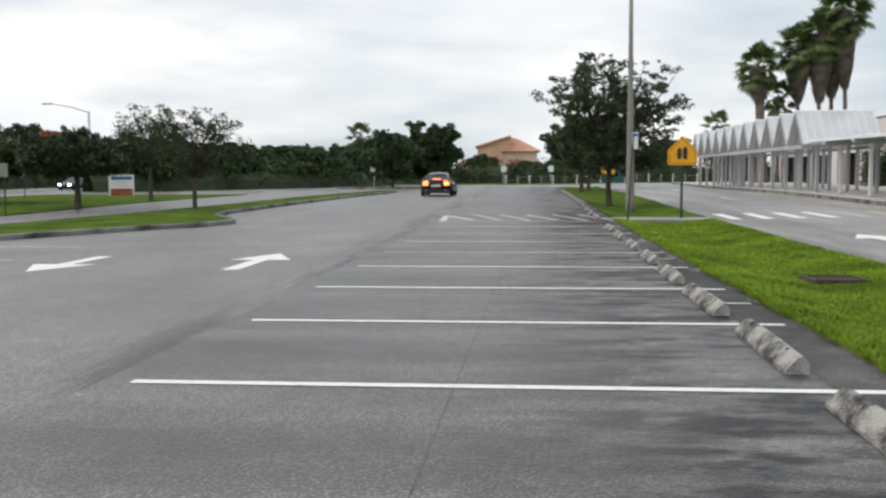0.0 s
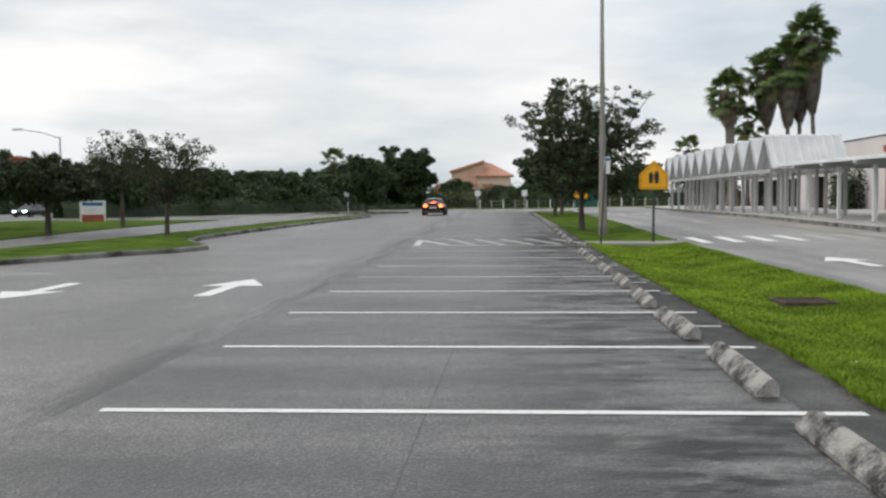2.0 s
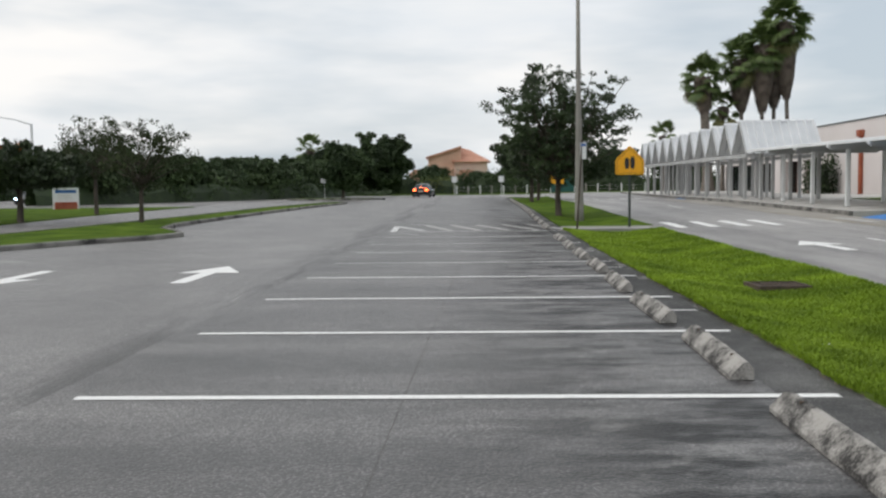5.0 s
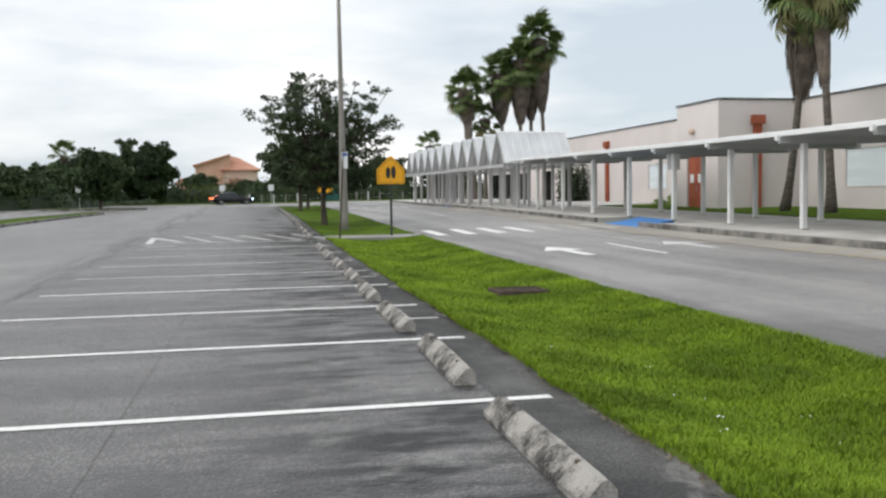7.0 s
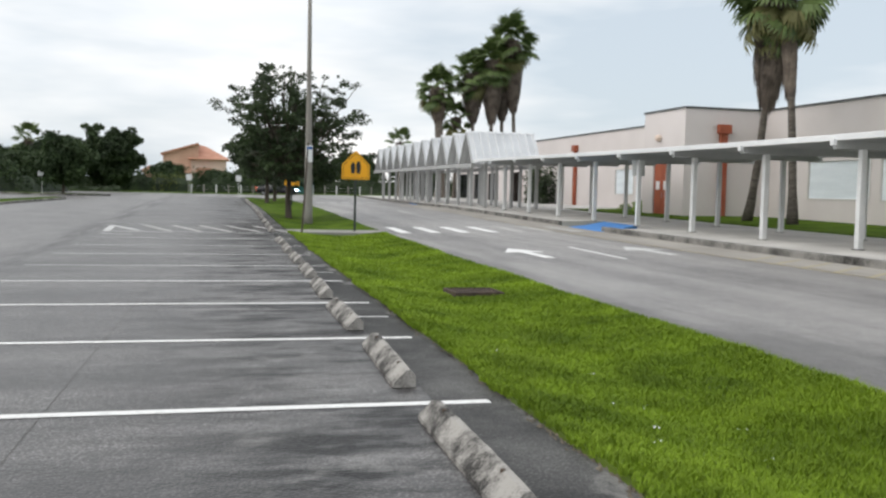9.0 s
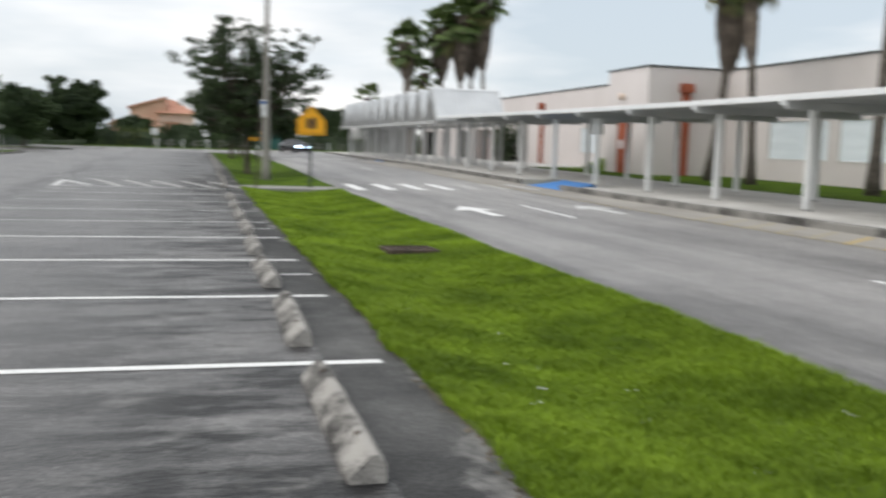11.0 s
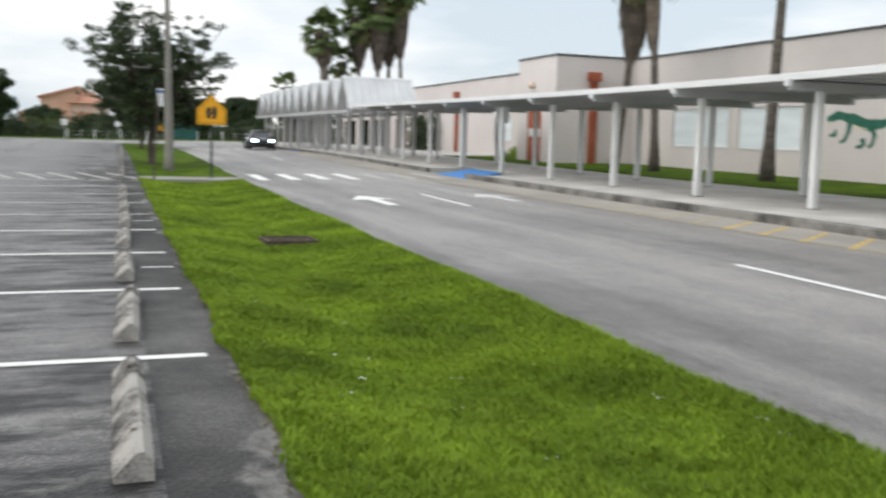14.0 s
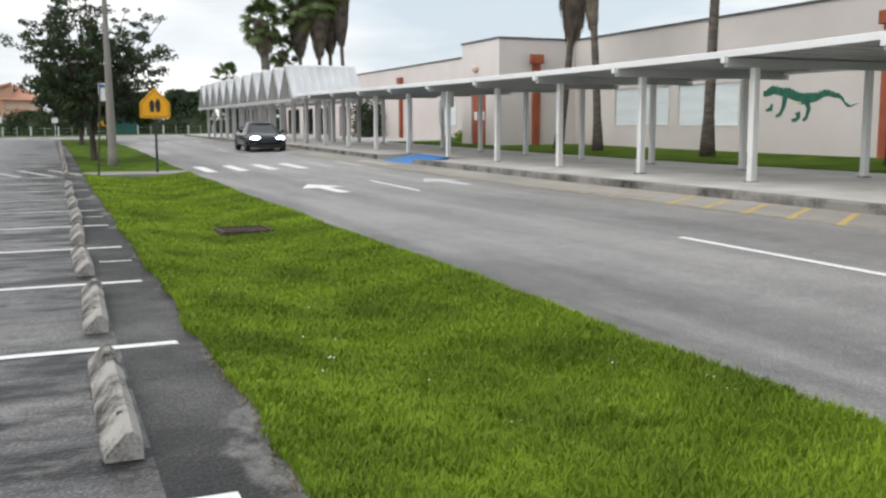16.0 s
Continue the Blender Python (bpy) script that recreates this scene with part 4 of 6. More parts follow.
def spine(s):
    """Height of the painted back from the head (0) to the tail's tip (1)."""
    knots = ((0, 2.5), (0.12, 2.6), (0.25, 2.5), (0.44, 2.27), (0.56, 2.3), (0.68, 2.43), (0.8, 2.33), (0.9, 2.0), (1.0, 2.08))
    for (a, za), (b, zb) in zip(knots, knots[1:]):
        if s <= b:
            return za + (zb - za) * sm((s - a) / (b - a))
    return knots[-1][1]


bm = bmesh.new()
n = 44
top, low = [], []
for i in range(n + 1):
    s = i / n
    y = 26.2 - 4.23 * s
    if s < 0.1:
        h = 0.09 + 0.8 * s
    elif s < 0.2:
        h = 0.13
    elif s < 0.58:
        h = 0.13 + 0.05 * math.sin((s - 0.2) / 0.38 * math.pi)
    else:
        h = 0.13 * (1 - (s - 0.58) / 0.44)
    z = 0.05 * (i % 2) if 0.1 < s < 0.9 else 0.0
    top.append(bm.verts.new((WX - 0.006, y, spine(s) + h + z)))
    low.append(bm.verts.new((WX - 0.006, y, spine(s) - h)))
for i in range(n):
    bm.faces.new((top[i], top[i + 1], low[i + 1], low[i]))
part("body_shape", bm, M["green"], mural)


def stroke(pts, widths):
    """A painted stroke of varying width along (y, z)."""
    bm = bmesh.new()
    l, r = [], []
    for k, (y, z) in enumerate(pts):
        d = (Vector(pts[min(k + 1, len(pts) - 1)]) - Vector(pts[max(k - 1, 0)])).normalized() * widths[k]
        l.append(bm.verts.new((WX - 0.008, y - d.y, z + d.x)))
        r.append(bm.verts.new((WX - 0.008, y + d.y, z - d.x)))
    for k in range(len(pts) - 1):
        bm.faces.new((l[k], l[k + 1], r[k + 1], r[k]))
    return bm


for pts in (((25.15, 2.35), (25.2, 2.05), (25.35, 1.78), (25.55, 1.72)), ((24.2, 2.25), (24.05, 1.95), (24.15, 1.65), (24.3, 1.58)), ((24.55, 1.85), (24.5, 1.68), (24.6, 1.6), (24.8, 1.57))):
    part("leg_shape", stroke(pts, (0.13, 0.09, 0.07, 0.06)), M["green"], mural)
part("arm_shape", stroke(((25.75, 2.15), (25.78, 1.98), (26.05, 1.92)), (0.05, 0.1, 0.04)), M["green"], mural)
part("jaw_shape", stroke(((25.95, 2.36), (26.1, 2.3), (26.2, 2.4)), (0.03, 0.05, 0.02)), M["cream"], mural)
part("belly_shape", stroke(((25.0, 2.3), (24.7, 2.18), (24.4, 2.16)), (0.02, 0.045, 0.02)), M["cream"], mural)


# ---- signs and poles ----
def school_sign(x, y, top, w=0.92, label=""):
    z0 = gz(x, y)
    s = thing("warning_sign", label or "amber five-sided road sign on a dark green post", "road sign", pose(x, y, z0), "amber road signs")
    h = top - z0
    k = w / 0.92
    bm = bmesh.new()
    o = [(-w / 2 + 0.03, h - 0.92 * k), (w / 2 - 0.03, h - 0.92 * k), (w / 2, h - 0.89 * k), (w / 2, h - 0.45 * k), (w / 2 - 0.02, h - 0.42 * k), (0.03, h), (-0.03, h), (-w / 2 + 0.02, h - 0.42 * k), (-w / 2, h - 0.45 * k), (-w / 2, h - 0.89 * k)]
    extruded(bm, o, "y", -0.030, -0.024)
    plate = part("plate", bm, M["sign"], s)
    for a, b in (((-w / 2 + 0.05, h - 0.87 * k), (w / 2 - 0.05, h - 0.87 * k)), ((-w / 2 + 0.05, h - 0.47 * k), (0, h - 0.06)), ((w / 2 - 0.05, h - 0.47 * k), (0, h - 0.06)), ((-w / 2 + 0.05, h - 0.87 * k), (-w / 2 + 0.05, h - 0.47 * k)), ((w / 2 - 0.05, h - 0.87 * k), (w / 2 - 0.05, h - 0.47 * k))):
        bm = bmesh.new()
        d = Vector((b[0] - a[0], b[1] - a[1])).normalized() * 0.006
        f = [bm.verts.new((u, -0.0325, v)) for u, v in ((a[0] - d.y, a[1] + d.x), (a[0] + d.y, a[1] - d.x), (b[0] + d.y, b[1] - d.x), (b[0] - d.y, b[1] + d.x))]
        bm.faces.new(f)
        part("border_line", bm, M["black"], plate)
    for cx, ht in ((-0.09 * k, 0.36 * k), (0.09 * k, 0.40 * k)):
        bm = bmesh.new()
        base = h - 0.73 * k
        o = [(cx - 0.05, base), (cx + 0.05, base), (cx + 0.075, base + ht * 0.45), (cx + 0.07, base + ht * 0.75), (cx + 0.03, base + ht), (cx - 0.03, base + ht), (cx - 0.07, base + ht * 0.75), (cx - 0.075, base + ht * 0.45)]
        bm.faces.new([bm.verts.new((u, -0.033, v)) for u, v in o])
        part("symbol", bm, M["black"], plate, "plain black symbol")
    bm = bmesh.new()
    o = [(-0.035, 0.0), (-0.035, 0.035), (-0.02, 0.035), (-0.014, 0.012), (0.014, 0.012), (0.02, 0.035), (0.035, 0.035), (0.035, 0.0)]
    extruded(bm, [(u, v - 0.024) for u, v in o], "z", -0.2, h - 0.1)
    part("post", bm, M["steel_green"], s)
    for z in (h - 0.2, h - 0.8 * k):
        bm = bmesh.new()
        tube(bm, [(0, -0.036, z), (0, 0.0, z)], [0.012, 0.012], 6)
        part("bolt", bm, M["rim"], s)
    return s


school_sign(5.54, 29.85, 2.58, 0.88, label="amber five-sided road sign beside the path")
school_sign(6.2, 62.0, 2.44, 0.94, "amber five-sided road sign farther along the lawn")

tp = thing("small_sign", "thin leaning brown post with a small white panel", "sign", pose(3.78, 28.75, gz(3.8, 28.7)))
bm = bmesh.new()
tube(bm, [(0, 0, -0.2), (0.1, 0.05, 1.4), (0.17, 0.08, 2.7)], [0.03, 0.028, 0.026], 6)
part("post", bm, M["bark"], tp)
bm = bmesh.new()
box(bm, 0.12, 0.3, 0.06, 0.075, 2.12, 2.62)
bevelled(bm, 0.005)
part("panel", bm, M["white"], tp, "white panel with a blue stripe")
bm = bmesh.new()
box(bm, 0.13, 0.29, 0.05, 0.058, 2.5, 2.58)
part("stripe", bm, M["blue"], tp)

pl = thing("light_pole", "tall tapered concrete light pole in the lawn", "light pole", pose(4.72, 36.3, gz(4.7, 36.3)))
bm = bmesh.new()
tube(bm, [(0, 0, -0.3), (0, 0, 0.4), (-0.03, 0, 5), (-0.06, 0, 11.5)], [0.185, 0.165, 0.09, 0.05], 12)
part("shaft", bm, M["pole"], pl, smooth=True)
bm = bmesh.new()
tube(bm, [(-0.06, 0, 11.2), (-0.7, 0, 11.6), (-1.3, 0, 11.65)], [0.045, 0.04, 0.035], 8)
part("arm", bm, M["pole"], pl)
bm = bmesh.new()
box(bm, -1.9, -1.25, -0.14, 0.14, 11.55, 11.72)
bevelled(bm, 0.03)
part("lamp_head", bm, M["post"], pl)

sl = thing("street_lamp", "grey street lamp with a long curved arm", "street lamp", pose(-34.5, 75, gz(-34.5, 75) - 0.12))
bm = bmesh.new()
tube(bm, [(0, 0, 0), (0, 0, 6.6)], [0.13, 0.09], 8)
part("pole", bm, M["post"], sl)
bm = bmesh.new()
tube(bm, [(0, 0, 6.5), (-1.4, 0, 6.95), (-3.2, 0, 7.25)], [0.06, 0.05, 0.04], 6)
part("arm", bm, M["post"], sl)
bm = bmesh.new()
box(bm, -3.9, -3.1, -0.15, 0.15, 7.17, 7.33)
bevelled(bm, 0.04)
part("lamp_head", bm, M["post"], sl)

mo = thing("monument_sign", "white framed notice board on a red brick base", "sign", pose(-23.2, 55, gz(-23, 55) + 0.0, 0, 0, 22))
bm = bmesh.new()
box(bm, -0.6, 0.6, -0.2, 0.2, -0.1, 0.45)
part("core", bm, M["brick"], mo)
for r in range(6):
    for c in range(6):
        bm = bmesh.new()
        a = -0.62 + 0.21 * c + (0.1 if r % 2 else 0)
        box(bm, a, min(a + 0.2, 0.63), -0.215, -0.2, 0.0 + 0.075 * r, 0.065 + 0.075 * r)
        part("brick", bm, M["brick"], mo)
bm = bmesh.new()
box(bm, -0.72, -0.6, -0.12, 0.12, -0.1, 1.28)
box(bm, 0.6, 0.72, -0.12, 0.12, -0.1, 1.28)
box(bm, -0.6, 0.6, -0.12, 0.12, 1.18, 1.28)
part("frame", bm, M["white"], mo)
bm = bmesh.new()
box(bm, -0.6, 0.6, -0.06, 0.06, 0.45, 1.18)
board = part("board", bm, M["white"], mo)
bm = bmesh.new()
box(bm, -0.58, 0.58, -0.072, -0.062, 0.98, 1.16)
part("header_band", bm, M["blue"], board)
for i in range(3):
    bm = bmesh.new()
    box(bm, -0.45, 0.45 - 0.1 * i, -0.068, -0.061, 0.56 + 0.13 * i, 0.60 + 0.13 * i)
    part("text_bar", bm, M["frame"], board)


# ---- plants ----
def leaf_mesh(name, centres, radii, counts, size, material, seed, flat=0.75, parent=None, kind="", label=""):
    """Many small leaves, each a bent pair of triangles, strewn in clumps."""
    rng = np.random.default_rng(seed)
    c = np.repeat(np.array(centres, float), counts, axis=0)
    r = np.repeat(np.array(radii, float), counts)[:, None]
    p = rng.normal(size=(len(c), 3))
    p /= np.linalg.norm(p, axis=1, keepdims=True)
    p *= rng.random((len(c), 1)) ** 0.45
    p[:, 2] *= flat
    p = c + p * r
    n = len(p)
    a = rng.normal(size=(n, 3))
    a /= np.linalg.norm(a, axis=1, keepdims=True)
    b = np.cross(a, rng.normal(size=(n, 3)))
    b /= np.linalg.norm(b, axis=1, keepdims=True) + 1e-9
    nn = np.cross(a, b)
    s = size * rng.uniform(0.6, 1.3, (n, 1))
    v = np.stack([p - a * s, p + b * s * 0.5 + nn * s * 0.15, p + a * s, p - b * s * 0.5 + nn * s * 0.15], 1).reshape(-1, 3)
    i = np.arange(n)[:, None] * 4
    f = np.concatenate([i + [0, 1, 2], i + [0, 2, 3]], 0)
    me = bpy.data.meshes.new(name)
    me.from_pydata(v.tolist(), [], f.tolist())
    me.materials.append(material)
    ob = new(name, me)
    if parent:
        ob.parent = parent
    if kind or label:
        tagged(ob, label, "", "", kind)
    return ob


def tree(x, y, trunk_h, crown, top, spread, clumps, leaves, size, material, seed, trunk_r=0.16, lean=0.0, label="", clump_r=(0.28, 0.6), squash=0.7, group="", stems=1, flowers=0, base=None):
    """A branching tree: tapered trunk, limbs to the clumps, a ragged crown between the heights crown and top."""
    rng = random.Random(seed)
    z0 = gz(x, y) - 0.1 if base is None else base
    t = thing("tree", label, "tree", pose(x, y, z0, 0, 0, 0), group)
    fork = Vector((lean * trunk_h, 0.1 * lean, trunk_h))
    bm = bmesh.new()
    for s in range(stems):
        o = Vector((0.25 * s * (1 if s % 2 else -1), 0.2 * s, 0))
        tube(bm, [o + Vector((0, 0, -0.2)), o + Vector((0, 0, 0.12)), o * 0.8 + fork * 0.5 + Vector((rng.uniform(-0.06, 0.06), rng.uniform(-0.06, 0.06), 0)), o * 0.5 + fork], [trunk_r * 1.5, trunk_r * 1.1, trunk_r * 0.9, trunk_r * 0.75], 9)
    part("trunk", bm, M["bark"], t, smooth=True)
    cz, hz = (crown + top) / 2, (top - crown) / 2
    pts, rad = [], []
    while len(pts) < clumps:
        u = Vector((rng.uniform(-1, 1), rng.uniform(-1, 1), rng.uniform(-1, 1)))
        l = u.length
        if l > 1 or (l < 0.35 and rng.random() < 0.6):
            continue
        wide = 1.0 if u.z > -0.2 else 1.0 - 0.15 * (-0.2 - u.z)
        k = 0.80 + 0.55 * noise.noise((u.x * 1.9 + seed, u.y * 1.9, u.z * 1.9))
        q = Vector((u.x * spread * wide * k, u.y * spread * wide * k, cz + u.z * hz * (k if u.z > 0 else 1)))
        q.x += lean * q.z * 0.5
        pts.append(q)
        rad.append(rng.uniform(*clump_r) * (1.15 - 0.45 * max(0, u.z)))
    ends = rng.sample(pts, min(len(pts), max(8, clumps // 4)))
    for q in ends:
        bm = bmesh.new()
        mid = fork.lerp(q, 0.5) + Vector((rng.uniform(-0.2, 0.2), rng.uniform(-0.2, 0.2), rng.uniform(0.0, 0.3)))
        tube(bm, [fork - Vector((0, 0, 0.15)), fork.lerp(mid, 0.5) + Vector((0, 0, 0.05)), mid, q], [trunk_r * 0.42, trunk_r * 0.3, trunk_r * 0.2, 0.012], 5)
        part("limb", bm, M["bark"], t)
    per = max(1, leaves // clumps)
    leaf_mesh("crown", pts, rad, [max(4, int(per * (r / 0.45) ** 1.6)) for r in rad], size, material, seed, squash, t)
    if flowers:
        high = [q for q in pts if q.z > cz + hz * 0.35][:flowers]
        if high:
            leaf_mesh("blossom", [q + Vector((0, 0, 0.2)) for q in high], [0.3] * len(high), [60] * len(high), size, M["leaf_red"], seed + 1, 0.6, t, label="red blossom")
    return t


tree(4.3, 40.2, 1.75, 1.2, 6.9, 3.45, 640, 46000, 0.08, M["leaf"], 21, 0.13, 0.0, "dark green oak with an open crown on the lawn island", (0.13, 0.36), 0.55, "island oaks")
tree(5.1, 70.5, 2.0, 1.9, 5.6, 3.0, 90, 9000, 0.16, M["leaf"], 5, 0.15, 0.0, "dark green oak farther along the lawn island", (0.4, 0.8), 0.7, "island oaks")
tree(6.1, 77.5, 2.0, 2.0, 6.2, 3.0, 90, 9000, 0.16, M["leaf"], 6, 0.14, 0.0, "dark green oak at the far end of the lawn island", (0.4, 0.8), 0.7, "island oaks")
tree(-11.4, 34.3, 1.5, 1.35, 4.35, 2.15, 190, 11000, 0.06, M["leaf_grey"], 9, 0.09, 0.02, "small feathery grey-green tree on the kerbed island", (0.14, 0.36), 0.6, "verge trees")
tree(-17.2, 44.6, 1.9, 1.8, 5.1, 1.9, 150, 8000, 0.065, M["leaf_grey"], 13, 0.10, 0.0, "slim feathery tree on the verge", (0.16, 0.38), 0.7, "verge trees")
tree(-17.1, 36.8, 1.5, 1.4, 3.35, 2.9, 120, 14000, 0.09, M["leaf"], 17, 0.13, 0.0, "low spreading green tree with red blossom on the verge", (0.3, 0.55), 0.6, "verge trees", flowers=6)
tree(-23.5, 42.0, 1.6, 1.3, 3.7, 3.3, 110, 12000, 0.11, M["leaf"], 19, 0.13, 0.0, "low spreading green tree on the verge", (0.3, 0.6), 0.6, "verge trees", flowers=0)
tree(-10.7, 83.0, 1.5, 1.2, 5.0, 2.5, 110, 8000, 0.18, M["leaf_dark"], 23, 0.14, 0.0, "round dark tree on a small kerbed island", (0.45, 0.8), 0.8, "far trees")
random.seed(11)
far = [(-11.9, 126, 9.0, 4.0), (-10.2, 124, 8.6, 3.4), (-17.5, 122, 7.2, 3.8), (-23, 128, 6.0, 4.0), (-29, 135, 5.9, 4.5), (-35.5, 140, 6.4, 4.5), (-42, 138, 6.2, 4.5), (-48, 130, 7.4, 4.5), (-5.5, 150, 4.6, 2.6), (2.5, 150, 3.6, 2.6), (8, 150, 5.6, 4.0), (15, 148, 6.8, 4.5), (22, 140, 7.2, 4.5), (30, 132, 7.6, 4.5), (13, 128, 4.6, 3.0)]
far += [(-50 - 1.0 * i % 7, 118 - 9.5 * i, 6.0 + 1.4 * ((i * 7) % 5) / 4, 5.2) for i in range(9)]
far += [(-30.0, 73, 4.6, 3.4), (-25.5, 81, 4.2, 3.6), (-20.5, 90, 4.0, 3.8), (-16.5, 99, 4.6, 3.6), (-24, 98, 4.6, 4.0)]
far += [(-38 + 3 * (i % 3), 104 + 7 * i, 4.9 + 0.6 * (i % 2), 4.6) for i in range(4)]
for i, (x, y, h, s) in enumerate(far):
    tree(x, y, h * 0.25, h * 0.08 + 0.2, h, s, 150, 7500, 0.22, M["leaf_dark"], 40 + i, 0.2, 0.0, "dark green tree in the row beyond the road", (0.45, 1.0), 0.7, "far trees")


def hedge(pts, h, w, n, size, material, seed, label):
    rng = random.Random(seed)
    c, r = [], []
    for (xa, ya), (xb, yb) in zip(pts, pts[1:]):
        m = max(1, int(math.hypot(xb - xa, yb - ya) / 0.9))
        for i in range(m):
            s = (i + rng.random()) / m
            x, y = xa + (xb - xa) * s, ya + (yb - ya) * s
            k = rng.uniform(0.75, 1.15)
            for lvl in (0.3, 0.75):
                c.append((x + rng.uniform(-w, w) * 0.4, y + rng.uniform(-w, w) * 0.4, gz(x, y) - 0.1 + h * lvl * k))
                r.append(h * 0.42 * k + 0.15)
    bm = bmesh.new()
    rows = []
    for (xa, ya), (xb, yb) in zip(pts, pts[1:]):
        m = max(2, int(math.hypot(xb - xa, yb - ya) / 1.5))
        for i in range(m + (1 if (xb, yb) == tuple(pts[-1]) else 0)):
            x, y = xa + (xb - xa) * i / m, ya + (yb - ya) * i / m
            d = Vector((yb - ya, xa - xb, 0)).normalized()
            hh = h * (0.62 + 0.25 * noise.noise((x * 0.6, y * 0.6, seed)))
            rows.append([bm.verts.new(Vector((x, y, gz(x, y) - 0.2)) + d * (w * 0.45 * a) + Vector((0, 0, 0.2 + hh) if b else (0, 0, 0)) * b) for a, b in ((-1, 0), (-0.85, 0.6), (-0.3, 1), (0.3, 1), (0.85, 0.6), (1, 0))])
    for r0, r1 in zip(rows, rows[1:]):
        for k in range(5):
            bm.faces.new((r0[k], r0[k + 1], r1[k + 1], r1[k]))
    tagged(part("undergrowth", bm, M["leaf"]), "dense twigs inside the hedge", "hedge", "", "stuff")
    ob = leaf_mesh("hedge", c, r, [n] * len(c), size, material, seed, 0.9)
    return tagged(ob, label, "hedge", "", "stuff")


hedge([(-60, 122), (-30, 131), (-10, 134), (10, 136), (40, 128)], 3.0, 1.8, 80, 0.22, M["leaf_dark"], 70, "dark hedge and undergrowth beyond the cross drive")
hedge([(-49, 20), (-49, 60), (-49, 104), (-46, 122)], 2.6, 1.8, 55, 0.22, M["leaf_dark"], 71, "dark undergrowth beyond the public road")
hedge([(-31.5, 68), (-26, 76), (-20.5, 85), (-15.5, 94), (-14, 104)], 2.3, 1.8, 60, 0.18, M["leaf_dark"], 77, "dark shrubs under the trees behind the left drive")
hedge([(-36, 116), (-27, 119)], 2.2, 2.4, 60, 0.2, M["leaf_lime"], 72, "yellow-green shrubs beyond the cross drive")
hedge([(-6, 131), (-2, 131)], 2.6, 1.6, 60, 0.2, M["leaf_lime"], 73, "yellow-green shrubs before the far house")
hedge([(-30, 112.8), (-9, 113.6)], 0.9, 0.7, 45, 0.12, M["leaf"], 74, "clipped low hedge along the cross drive")
hedge([(23.7, 62.5), (23.9, 64.3)], 2.8, 0.6, 420, 0.13, M["leaf"], 75, "tall dark shrub against the building")
hedge([(22.6, 44.5), (22.8, 47.4)], 0.7, 0.6, 160, 0.08, M["blade"], 76, "low green shrubs at the building")


def fan_leaf(droop):
    """One fan frond: a stalk along +x and a pleated fan whose blade tips hang."""
    bm = bmesh.new()
    tube(bm, [(0, 0, 0), (0.55, 0, 0.13), (1.0, 0, 0.1)], [0.025, 0.018, 0.012], 4)
    n = 22
    o = Vector((0.98, 0, 0.1))
    for i in range(n):
        a = radians(-115 + 230 * i / (n - 1))
        l = 0.74 * (0.72 + 0.28 * math.cos(a * 0.8)) * (1 + 0.08 * math.sin(i * 2.4))
        d = Vector((math.cos(a), math.sin(a), 0))
        s = Vector((-d.y, d.x, 0))
        fold = Vector((0, 0, 0.035 if i % 2 else 0.0))
        ring = [(0.0, 0.004, 0.0), (0.5, 0.06, 0.03), (0.8, 0.045, -0.3 * droop), (0.98, 0.006, -0.8 * droop)]
        rows = [[bm.verts.new(o + d * l * u + s * w * k + fold + Vector((0, 0, z))) for k in (-1, 1)] for u, w, z in ring]
        for r0, r1 in zip(rows, rows[1:]):
            bm.faces.new((r0[0], r0[1], r1[1], r1[0]))
    return bm


me_fan = {}


